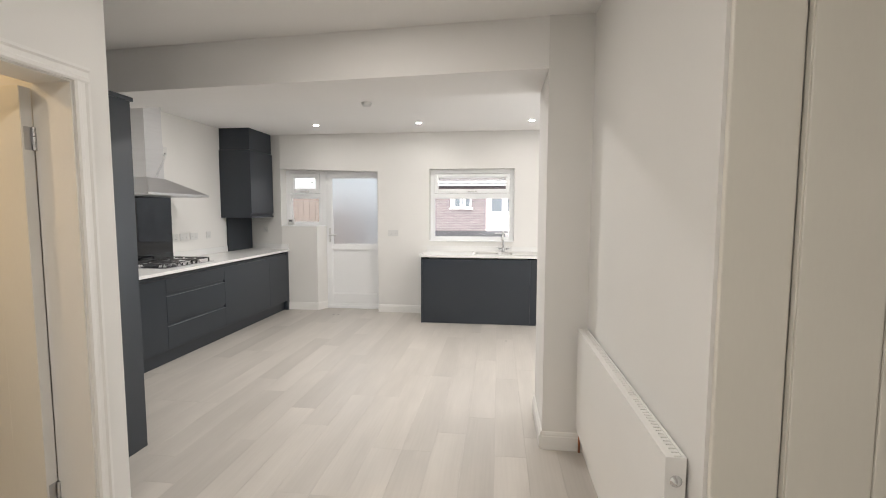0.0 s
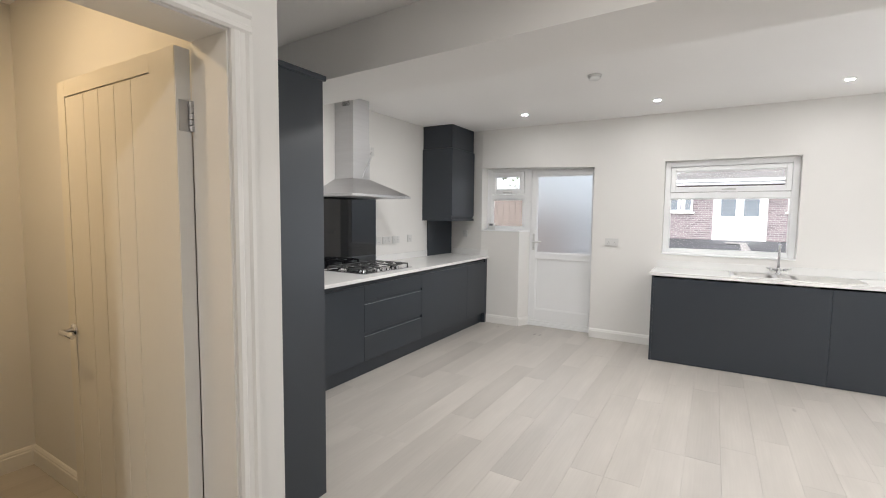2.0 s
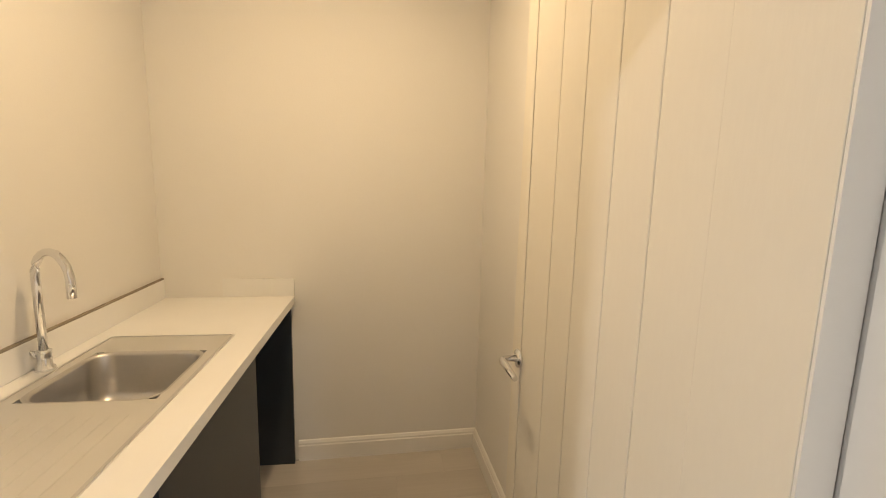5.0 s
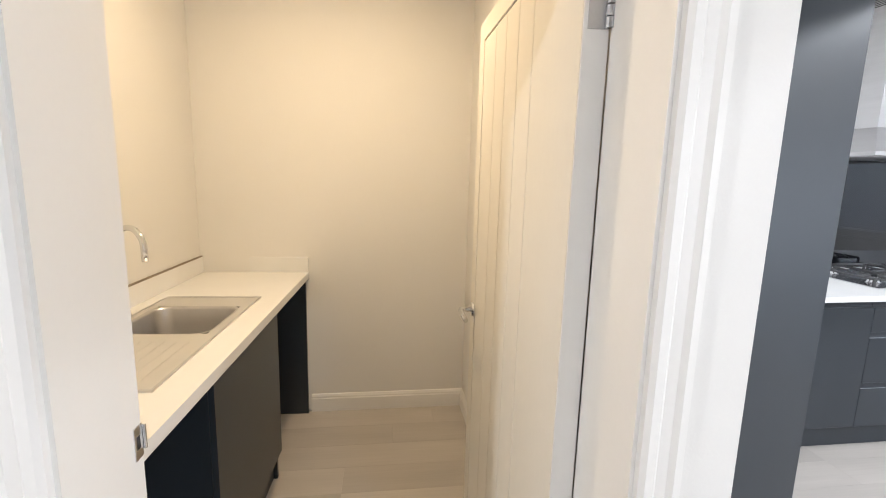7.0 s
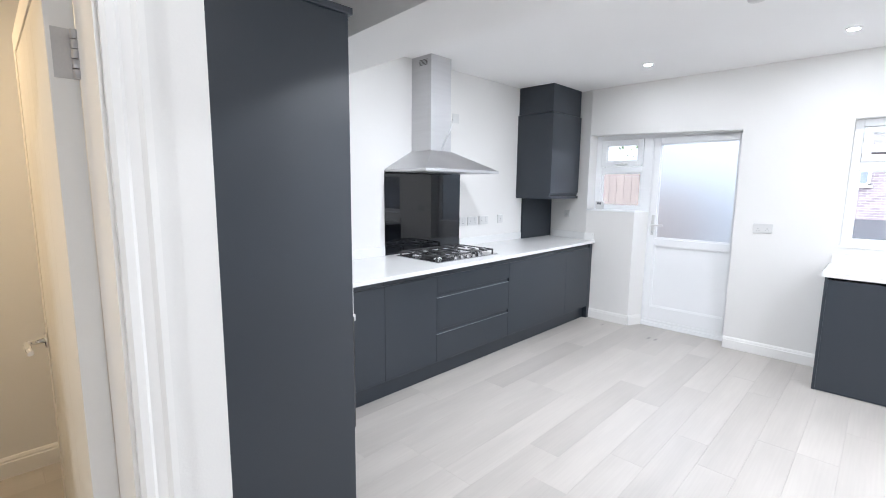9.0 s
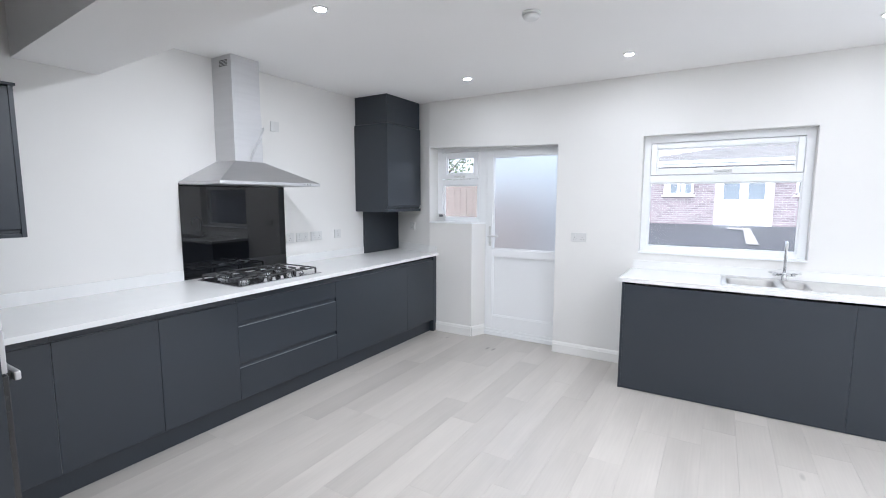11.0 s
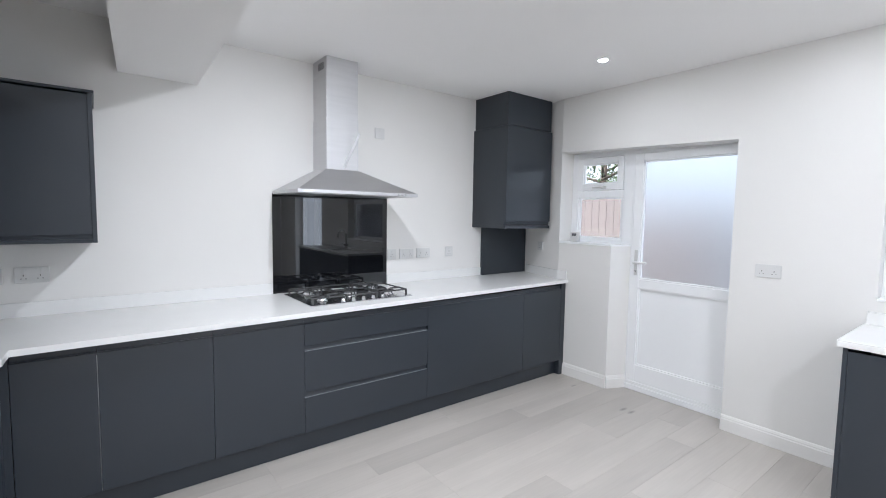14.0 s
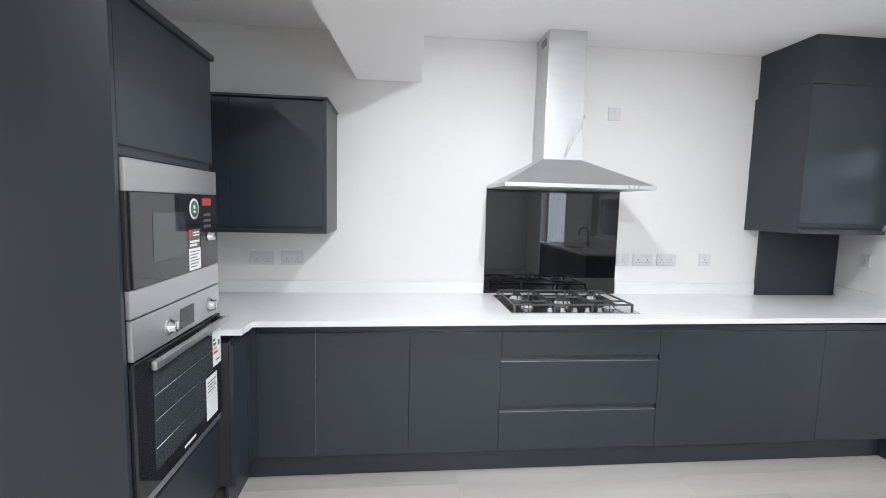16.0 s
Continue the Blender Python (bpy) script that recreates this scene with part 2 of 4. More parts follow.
def turned(profile, x, y, z, axis="z", sides=24, bm=None):
    """A lathe: profile rows (radius, height) about an axis through the place."""
    bm = bm or bmesh.new()
    put = {"z": lambda u, v, h: (x + u, y + v, z + h), "x": lambda u, v, h: (x + h, y + u, z + v), "y": lambda u, v, h: (x + u, y + h, z + v)}[axis]
    rings = [[bm.verts.new(put(r * math.cos(2 * math.pi * j / sides), r * math.sin(2 * math.pi * j / sides), h)) for j in range(sides)] for r, h in profile]
    for r0, r1 in zip(rings, rings[1:]):
        for j in range(sides):
            f = bm.faces.new((r0[j], r0[(j + 1) % sides], r1[(j + 1) % sides], r1[j]))
            f.smooth = True
    bm.faces.new(rings[0])
    bm.faces.new(rings[-1])
    return bm


def structure(name, bm, material, label, category):
    return tagged(part(name, bm, material), label, category, kind="structure")


# ---- plan ----
XL = -3.50          # hob wall
YB = 6.19           # garden wall, inner face
YO = 6.47           # garden wall, outer face
XH = -1.405         # hall face of the utility partition
XR = 0.875          # hall side wall
XE = 4.20           # far side wall of the kitchen
XU = -3.53          # end wall of the utility room

DY = 6.37           # plane of the door and window frames
TX0, TX1, TY0, TY1 = -2.585, -1.868, 1.575, 2.213  # oven tower

# ---- shell ----
structure("floor", box(-3.9, -2.2, -0.20, 4.4, 6.40, -0.012), JOINT, "pale grey oak laminate floor running through hall and kitchen", "floor")
structure("ceiling", box(-3.9, -2.2, ZC, 4.4, 6.6, ZC + 0.15), CEIL, "white painted flat ceiling with downlights", "ceiling")
structure("wall_hob", box(-3.85, 1.575, 0, XL, 6.345, ZC), PAINT, "white painted plaster wall behind the hob", "wall")
back = boxes([(-2.925, 6.362, 2.125, -1.38, YO, ZC), (-1.43, YB, 0, -1.38, 6.362, ZC),
              (-1.38, YB, 0, -0.665, YO, ZC), (-0.665, YB, 0, 0.548, YO, 1.06), (-0.665, YB, 2.10, 0.548, YO, ZC), (0.548, YB, 0, 1.72, YO, ZC), (1.72, YB, 2.10, 3.20, YO, ZC), (1.72, YB, -0.2, 3.20, YO, 0.0), (3.20, YB, 0, 4.4, YO, ZC),
              (-2.29, 6.405, -0.2, -1.38, YO, -0.001)])
prism([(-2.925, 2.125), (-1.43, 2.072), (-1.43, ZC), (-2.925, ZC)], "y", YB, 6.362, back)
prism([(-3.85, 6.345), (XL, 6.345), (-2.925, YB), (-2.925, YO), (-3.85, YO)], "z", 0, ZC, back)
prism([(-2.925, YB), (-2.37, YB), (-2.29, DY), (-2.29, YO), (-2.925, YO)], "z", -0.1, 1.265, back)
structure("wall_garden", back, PAINT, "white painted outside wall with door and window openings", "wall")
structure("wall_east", box(XE, 2.5, 0, XE + 0.2, YB, ZC), PAINT, "white painted plaster wall", "wall")
structure("wall_partition", boxes([(-3.85, 1.525, 0, -1.60, 1.573, ZC), (-1.58, 1.395, 0, XH, 1.566, ZC), (-1.58, 0.58, 2.03, XH, 1.395, ZC),
                                   (-1.58, -2.2, 0, XH, 0.58, ZC), (-1.60, 1.395, 0, -1.58, 1.573, ZC)]), PAINT,
          "white painted partition between hall and utility room", "wall")
structure("wall_utility_end", box(-3.85, -0.2, 0, XU, 1.525, ZC), PAINT, "white painted end wall of the utility room", "wall")
structure("wall_utility_side", prism([(XU, -0.03), (-1.58, -0.118), (-1.58, -0.3), (XU, -0.3)], "z", 0, ZC), PAINT, "white painted wall behind the utility worktop", "wall")
structure("ceiling_utility", box(XU, -0.2, 2.60, -1.58, 1.525, 2.624), CEIL, "white ceiling of the utility room", "ceiling")
structure("wall_hall_side", boxes([(XR, 0.92, 0, 1.0, 2.49, ZC), (1.0, 0.92, 0, 2.4, 1.04, ZC)]), PAINT, "white painted hall wall", "wall")
structure("wall_nib", boxes([(0.615, 2.49, 0, 4.4, 3.06, ZC)]), PAINT, "white painted pier beside the kitchen opening", "wall")
structure("wall_hall_end", boxes([(-1.42, -2.2, 0, 2.4, -2.05, ZC), (2.2, -2.05, 0, 2.4, 0.92, ZC)]), PAINT, "white painted hall end wall", "wall")
beam = bmesh.new()
prism([(XL, 2.77), (0.615, 2.50), (0.615, 3.06), (XL, 3.19)], "z", 2.328, ZC, beam)
structure("beam", beam, CEIL, "white boxed-in beam across the kitchen opening", "beam")

SK = [(0, 0), (0.016, 0), (0.016, 0.082), (0.012, 0.088), (0.012, 0.096), (0.006, 0.108), (0, 0.112)]


def skirting(x0, y0, x1, y1, nx, ny):
    """A moulded skirting board along a wall's foot; (nx, ny) points into the room."""
    bm = bmesh.new()
    a, b = [[bm.verts.new((x + nx * d, y + ny * d, z)) for d, z in SK] for x, y in ((x0, y0), (x1, y1))]
    for k in range(len(SK)):
        j = (k + 1) % len(SK)
        bm.faces.new((a[k], a[j], b[j], b[k]))
    bm.faces.new(a)
    bm.faces.new(b)
    return structure("baseboard", bm, GLOSS, "white moulded skirting board", "skirting")


skirting(-2.88, YB, -2.37, YB, 0, -1)
skirting(-2.37, YB, -2.292, 6.365, 0.913, -0.406)
skirting(-1.43, YB, -0.70, YB, 0, -1)
skirting(XU, 0.575, XU, 1.525, 1, 0)
skirting(XU, 1.525, -1.60, 1.525, 0, -1)
skirting(0.615, 2.49, XR, 2.49, 0, -1)
skirting(0.615, 2.49, 0.615, 3.06, -1, 0)
skirting(XR, 0.92, XR, 2.49, -1, 0)
skirting(XH, 1.46, XH, 1.566, 1, 0)
skirting(-1.866, 1.573, -1.582, 1.573, 0, 1)
skirting(XH, -2.05, XH, 0.51, 1, 0)

# ---- doorway to the utility room ----
lining = boxes([(-1.585, 1.385, 0, XH, 1.395, 2.03), (-1.60, 0.58, 0, XH, 0.59, 2.03), (-1.585, 0.59, 2.005, XH, 1.385, 2.03)])
door_frame = structure("door_frame", lining, GLOSS, "white painted door lining with moulded architrave and chrome strike plate", "door frame")
ARCH = [(0, 0), (0.012, 0), (0.018, 0.008), (0.018, 0.022), (0.013, 0.028), (0.013, 0.046), (0.020, 0.054), (0.020, 0.066), (0, 0.066)]


def architrave(xw, ya, yb, top, sign):
    """Three moulded lengths round a doorway on the wall at x = xw, proud towards sign."""
    bm = bmesh.new()
    prism([(xw + sign * d, yb + w) for d, w in ARCH], "z", 0, top, bm)
    prism([(xw + sign * d, ya - w) for d, w in ARCH], "z", 0, top, bm)
    prism([(xw + sign * d, top + w) for d, w in ARCH], "y", ya - 0.066, yb + 0.066, bm)
    return bm


part("architrave", architrave(XH, 0.583, 1.392, 2.012, 1), GLOSS, door_frame)
plate = boxes([(-1.5985, 0.590, 0.985, -1.574, 0.5925, 1.003), (-1.5985, 0.590, 1.027, -1.574, 0.5925, 1.045), (-1.5985, 0.590, 1.003, -1.592, 0.5925, 1.027), (-1.580, 0.590, 1.003, -1.574, 0.5925, 1.027)], 0.0008)
part("strike_plate", plate, CHROME, door_frame, "chrome strike plate")
part("latch_hole", box(-1.592, 0.5885, 1.003, -1.580, 0.5905, 1.027), DARK, door_frame)
part("strike_lip", box(-1.6035, 0.5895, 0.995, -1.5992, 0.597, 1.04, bevel=0.001), CHROME, door_frame)

# utility door, standing open into the room
DX0, DX1, DY0, DY1 = -2.435, -1.594, 1.337, 1.385
door = thing("door_utility", -1.588, 1.395, 0, "cream cottage-style door with vertical grooves standing open", "door")
leaf = boxes([(DX0, DY0, 0.008, -2.37, DY1, 1.985), (-1.74, DY0, 0.008, DX1, DY1, 1.985), (-2.37, DY0, 1.925, -1.74, DY1, 1.985), (-2.37, DY0, 0.008, -1.74, DY1, 0.21)], 0.0012)
part("leaf", leaf, CREAM, door)
edges = [-2.371, -2.215, -2.097, -1.979, -1.862, -1.74]
for a, b in zip(edges, edges[1:]):
    part("board", box(a + 0.0012, DY0 + 0.002, 0.215, b - 0.0012, DY1 - 0.003, 1.92, bevel=0.003), CREAM, door)
part("board_backing", box(-2.369, DY0 + 0.0055, 0.212, -1.741, DY1 - 0.008, 1.923), CREAM, door)
part("hinge_edge", box(DX1 + 0.0005, DY0 + 0.001, 0.010, DX1 + 0.004, DY1 - 0.001, 1.983), GLOSS, door, "white painted door edge")
rose = turned([(0.0, 0), (0.024, 0), (0.026, -0.003), (0.025, -0.008), (0.0, -0.009)], -2.375, DY0, 1.0, "y")
part("handle_rose", rose, CHROME, door)
lever = tube([(-2.375, DY0 - 0.008, 1.0), (-2.375, DY0 - 0.040, 1.0), (-2.368, DY0 - 0.050, 1.0), (-2.355, DY0 - 0.053, 1.0), (-2.31, DY0 - 0.052, 0.998), (-2.265, DY0 - 0.050, 0.993)], [0.009, 0.009, 0.010, 0.010, 0.009, 0.0075])
part("handle_lever", lever, CHROME, door, "polished chrome lever handle")
for z in (1.73, 0.20):
    h = boxes([(-1.5902, 1.345, z, -1.5885, 1.382, z + 0.095), (-1.585, 1.3865, z, -1.555, 1.3890, z + 0.095)])
    hp = part("hinge", h, HINGE, door, "satin steel butt hinge")
    kn = bmesh.new()
    for k in range(5):
        turned([(0, 0.001), (0.0075, 0.001), (0.0075, 0.018), (0, 0.018)], -1.583, 1.381, z + 0.019 * k, "z", 10, kn)
    for f in kn.faces:
        f.smooth = False
    part("hinge_knuckle", kn, HINGE, hp)

# ---- hall ----
rad = thing("radiator", 0.83, 1.7, 0.14, "white double panel radiator with top grille on the hall wall", "radiator")
R0, R1, RF, RB, RZ = 1.005, 2.435, 0.808, 0.866, 0.785
part("front_panel", box(RF + 0.002, R0, 0.16, RF + 0.016, R1, RZ - 0.013, bevel=0.006), GLOSS, rad)
part("back_panel", box(RB - 0.012, R0, 0.16, RB - 0.002, R1, RZ - 0.013, bevel=0.003), GLOSS, rad)
part("side_cover", box(RF, R0 - 0.004, 0.17, RB, R0 + 0.002, RZ, bevel=0.002), GLOSS, rad)
part("side_cover", box(RF, R1 - 0.002, 0.17, RB, R1 + 0.004, RZ, bevel=0.002), GLOSS, rad)
gr = boxes([(RF, R0, RZ - 0.013, RF + 0.026, R1, RZ), (RB - 0.009, R0, RZ - 0.013, RB, R1, RZ)], 0.002)
for k in range(63):
    y = R0 + 0.012 + k * 0.0222
    box(RF + 0.026, y, RZ - 0.008, RB - 0.009, y + 0.0155, RZ - 0.003, bm=gr)
part("top_grille", gr, GLOSS, rad)
part("end_cap", turned([(0, 0), (0.017, 0), (0.017, -0.003), (0.012, -0.004), (0.010, -0.012), (0, -0.013)], RF + 0.03, R0 - 0.004, 0.715, "y", 18), CHROME, rad, "chrome bleed plug")
valve = turned([(0, 0), (0.012, 0), (0.013, 0.02), (0.010, 0.03), (0.015, 0.035), (0.014, 0.07), (0, 0.074)], RF + 0.03, R1 + 0.03, 0.15, "z", 16)
part("valve", valve, GLOSS, rad)
part("pipe", tube([(RF + 0.03, R1 + 0.03, 0.0), (RF + 0.03, R1 + 0.03, 0.15)], 0.0075), COPPER, rad, "bare copper pipe")
part("pipe", tube([(RF + 0.03, R1 + 0.03, 0.165), (RF + 0.03, R1, 0.165)], 0.009), CHROME, rad)
for y in (1.2, 2.2):
    part("bracket", box(RB - 0.002, y, 0.3, XR - 0.0005, y + 0.04, 0.7), GLOSS, rad)

cup = structure("door_cupboard", box(1.056, 0.896, 0.005, 1.86, 0.916, 2.0, bevel=0.002), CREAM, "cream cottage-style boarded door in the return of the hall wall", "door")
part("architrave", boxes([(0.884, 0.900, 0, 1.046, 0.9195, 2.16), (1.868, 0.900, 0, 2.03, 0.9195, 2.16), (1.046, 0.900, 2.006, 1.868, 0.9195, 2.16)], 0.004), CREAM, cup)
for k in range(4):
    part("board", box(1.058 + 0.2 * k, 0.890, 0.01, 1.254 + 0.2 * k, 0.8957, 1.995, bevel=0.004), CREAM, cup)

# ---- garden wall: window, side window and door ----


def pane(name, b, material, parent):
    ob = part(name, box(*b), material, parent)
    ob.visible_shadow = False
    return ob


def casement(parent, x0, x1, z0, z1, y, w, fill, depth=0.06, bead=0.012):
    """A glazed frame: four mitre-welded members, a bead and a pane."""
    part("frame", boxes([(x0, y, z0, x0 + w, y + depth, z1), (x1 - w, y, z0, x1, y + depth, z1), (x0 + w, y, z1 - w, x1 - w, y + depth, z1), (x0 + w, y, z0, x1 - w, y + depth, z0 + w)], 0.005), UPVC, parent)
    u0, u1, v0, v1 = x0 + w, x1 - w, z0 + w, z1 - w
    part("bead", boxes([(u0, y + 0.012, v0, u0 + bead, y + 0.03, v1), (u1 - bead, y + 0.012, v0, u1, y + 0.03, v1), (u0 + bead, y + 0.012, v1 - bead, u1 - bead, y + 0.03, v1), (u0 + bead, y + 0.012, v0, u1 - bead, y + 0.03, v0 + bead)], 0.003), UPVC, parent)
    pane("pane", (u0 + 0.002, y + 0.031, v0 + 0.002, u1 - 0.002, y + 0.035, v1 - 0.002), fill, parent)


def window_handle(parent, x, y, z):
    part("handle", tube([(x - 0.055, y - 0.028, z), (x - 0.01, y - 0.032, z), (x + 0.03, y - 0.03, z + 0.002), (x + 0.045, y - 0.012, z)], [0.007, 0.009, 0.010, 0.008]), WHITE_PLASTIC, parent)
    part("handle_base", box(x + 0.025, y - 0.012, z - 0.012, x + 0.075, y - 0.0005, z + 0.012, bevel=0.004), WHITE_PLASTIC, parent)


win = tagged(new("window_1"), "white plastic kitchen window with top-hung fanlight", "window", kind="structure")
win.location = (-0.06, 6.30, 1.06)
ORG[win] = Vector(win.location)
WY = 6.30
part("outer_frame", boxes([(-0.665, WY, 1.06, -0.61, WY + 0.07, 2.10), (0.49, WY, 1.06, 0.548, WY + 0.07, 2.10), (-0.61, WY, 2.04, 0.49, WY + 0.07, 2.10), (-0.61, WY, 1.06, 0.49, WY + 0.07, 1.115), (-0.61, WY, 1.69, 0.49, WY + 0.07, 1.755)], 0.004), UPVC, win)
casement(win, -0.605, 0.485, 1.76, 2.035, WY - 0.012, 0.045, CLEAR)
pane("pane", (-0.612, WY + 0.03, 1.113, 0.492, WY + 0.034, 1.692), CLEAR, win)
part("bead", boxes([(-0.61, WY + 0.012, 1.115, -0.597, WY + 0.029, 1.69), (0.477, WY + 0.012, 1.115, 0.49, WY + 0.029, 1.69), (-0.597, WY + 0.012, 1.677, 0.477, WY + 0.029, 1.69), (-0.597, WY + 0.012, 1.115, 0.477, WY + 0.029, 1.128)], 0.003), UPVC, win)
window_handle(win, -0.06, WY - 0.012, 1.782)
part("sill", box(-0.664, YB - 0.012, 1.0605, 0.547, WY + 0.001, 1.075, bevel=0.004), UPVC, win)


fd = tagged(new("door_patio"), "white plastic glazed double doors to the yard", "door", kind="structure")
fd.location = (2.46, DY, 0)
ORG[fd] = Vector(fd.location)
part("outer_frame", boxes([(1.72, DY, 0.0, 1.78, DY + 0.07, 2.10), (3.14, DY, 0.0, 3.20, DY + 0.07, 2.10), (1.78, DY, 2.04, 3.14, DY + 0.07, 2.10), (1.78, DY, 0.0, 3.14, DY + 0.07, 0.05)], 0.004), UPVC, fd)
casement(fd, 1.783, 2.458, 0.053, 2.037, DY - 0.006, 0.09, CLEAR)
casement(fd, 2.462, 3.137, 0.053, 2.037, DY - 0.006, 0.09, CLEAR)
dset = tagged(new("door_garden"), "white plastic half-glazed back door with obscured glass", "door", kind="structure")
dset.location = (-1.88, DY, 0)
ORG[dset] = Vector(dset.location)
part("outer_frame", boxes([(-2.29, DY, 0.0, -2.275, DY + 0.07, 2.12), (-1.393, DY, 0.0, -1.381, DY + 0.07, 2.12), (-2.275, DY, 2.068, -1.393, DY + 0.07, 2.12)], 0.004), UPVC, dset)
part("threshold", boxes([(-2.29, DY - 0.022, 0.0, -1.432, DY + 0.07, 0.045), (-2.275, DY - 0.012, 0.045, -1.432, DY + 0.07, 0.075)], 0.005), UPVC, dset)
L0, L1, Lb, Lt = -2.272, -1.396, 0.0752, 2.067
LY = DY - 0.006
part("leaf", boxes([(L0, LY, Lb, L0 + 0.070, LY + 0.06, Lt), (L1 - 0.085, LY, Lb, L1, LY + 0.06, Lt), (L0 + 0.070, LY, 2.0, L1 - 0.085, LY + 0.06, Lt), (L0 + 0.070, LY, 0.905, L1 - 0.085, LY + 0.06, 0.985), (L0 + 0.070, LY, Lb, L1 - 0.085, LY + 0.06, 0.225)], 0.005), UPVC, dset)
u0, u1 = L0 + 0.070, L1 - 0.085
for z0, z1 in ((0.985, 2.0), (0.225, 0.905)):
    part("bead", boxes([(u0, LY + 0.008, z0, u0 + 0.012, LY + 0.03, z1), (u1 - 0.012, LY + 0.008, z0, u1, LY + 0.03, z1), (u0 + 0.012, LY + 0.008, z1 - 0.012, u1 - 0.012, LY + 0.03, z1), (u0 + 0.012, LY + 0.008, z0, u1 - 0.012, LY + 0.03, z0 + 0.012)], 0.003), UPVC, dset)
part("lower_panel", box(u0 + 0.002, LY + 0.02, 0.227, u1 - 0.002, LY + 0.05, 0.903, bevel=0.002), UPVC, dset)
pane("pane", (u0 + 0.002, LY + 0.031, 0.987, u1 - 0.002, LY + 0.035, 1.998), FROST, dset)
part("handle_plate", box(L0 + 0.028, LY - 0.010, 1.02, L0 + 0.058, LY - 0.0005, 1.24, bevel=0.004), WHITE_PLASTIC, dset)
part("handle_lever", tube([(L0 + 0.043, LY - 0.008, 1.13), (L0 + 0.043, LY - 0.05, 1.13), (L0 + 0.06, LY - 0.058, 1.13), (L0 + 0.16, LY - 0.055, 1.135)], [0.010, 0.010, 0.011, 0.009]), WHITE_PLASTIC, dset)
part("lock", turned([(0, 0), (0.009, 0), (0.009, -0.004), (0, -0.004)], L0 + 0.043, LY - 0.010, 1.055, "y", 12), CHROME, dset)

swin = tagged(new("window_2"), "small white plastic side window with opening fanlight", "window", kind="structure")
swin.location = (-2.6, DY, 1.27)
ORG[swin] = Vector(swin.location)
part("outer_frame", boxes([(-2.925, DY, 1.265, -2.86, DY + 0.07, 2.12), (-2.38, DY, 1.265, -2.29, DY + 0.07, 2.12), (-2.86, DY, 2.07, -2.38, DY + 0.07, 2.12), (-2.86, DY, 1.265, -2.38, DY + 0.07, 1.32), (-2.86, DY, 1.70, -2.38, DY + 0.07, 1.765)], 0.004), UPVC, swin)
casement(swin, -2.855, -2.385, 1.77, 2.065, DY - 0.012, 0.055, CLEAR)
pane("pane", (-2.862, DY + 0.03, 1.318, -2.378, DY + 0.034, 1.702), CLEAR, swin)
part("bead", boxes([(-2.86, DY + 0.012, 1.32, -2.83, DY + 0.029, 1.70), (-2.41, DY + 0.012, 1.32, -2.38, DY + 0.029, 1.70), (-2.83, DY + 0.012, 1.685, -2.41, DY + 0.029, 1.70), (-2.83, DY + 0.012, 1.32, -2.41, DY + 0.029, 1.335)], 0.003), UPVC, swin)
window_handle(swin, -2.62, DY - 0.012, 1.792)
part("sill", prism([(-2.924, YB - 0.010), (-2.368, YB - 0.010), (-2.285, DY + 0.001), (-2.924, DY + 0.001)], "z", 1.2655, 1.28), UPVC, swin)

# ---- kitchen run along the hob wall ----
UF = -2.83      # door faces
PL = -2.885     # plinth face
WE = -2.735     # worktop edge
WT, WB = 0.92, 0.89


def j_front(y0, y1, z0, z1, x, deep=0.02):
    """A handleless front facing +x: a slab whose top edge is scooped back as a pull."""
    g = 0.0013
    prof = [(x - deep, z0), (x - 0.002, z0), (x, z0 + 0.002), (x, z1 - 0.034), (x - 0.001, z1 - 0.0315), (x - 0.004, z1 - 0.030), (x - 0.012, z1 - 0.030), (x - 0.0155, z1 - 0.022), (x - 0.0165, z1), (x - deep, z1)]
    return prism(prof, "y", y0 + g, y1 - g)


def base_unit(y0, y1, fronts, label):
    u = thing("base_cabinet", (UF + XL) / 2, (y0 + y1) / 2, 0, label, "cabinet", "kitchen base cabinets")
    part("body", box(XL + 0.001, y0 + 0.0005, 0.14, UF - 0.0215, y1 - 0.0005, 0.855), INNER, u)
    for z0, z1 in fronts:
        f = part("drawer_front" if len(fronts) > 1 else "door", j_front(y0, y1, z0, z1, UF), NAVY, u)
        if len(fronts) > 1 and z1 < 0.8:
            # a thin pale grey strip on the lip of the lower drawers
            part("pull_edge", box(UF - 0.006, y0 + 0.003, z1 - 0.0305, UF - 0.0008, y1 - 0.003, z1 - 0.0285, bevel=0.0006, seg=1), PULL, f, "thin pale grey strip along the drawer pull")
    return u


DOOR = [(0.142, 0.865)]
PLAIN = "matt blue-grey handleless base cabinet with one door"
for y0, y1 in ((2.315, 2.622), (2.622, 3.125), (3.125, 3.635), (4.568, 5.61), (5.61, 6.125)):
    u = base_unit(y0, y1, DOOR, PLAIN)
    if y0 in (2.622, 4.568):
        part("edge_strip", box(UF - 0.018, y0 - 0.0014, 0.145, UF - 0.006, y0 + 0.0014, 0.36 if y0 > 4 else 0.82), WHITE_PLASTIC, u, "pale carcass edge showing in the door gap")
base_unit(3.635, 4.568, [(0.142, 0.398), (0.402, 0.692), (0.696, 0.865)], "wide matt blue-grey base cabinet with three drawers under the hob")
end = tagged(part("end_panel", box(XL + 0.001, 6.127, 0.0, UF, 6.188, 0.886, bevel=0.001), NAVY), "matt blue-grey filler panel closing the cabinet run", "panel")
tagged(part("plinth", box(PL - 0.016, 2.25, 0.0, PL, 6.126, 0.139), NAVY), "matt blue-grey plinth board under the base cabinets", "plinth")
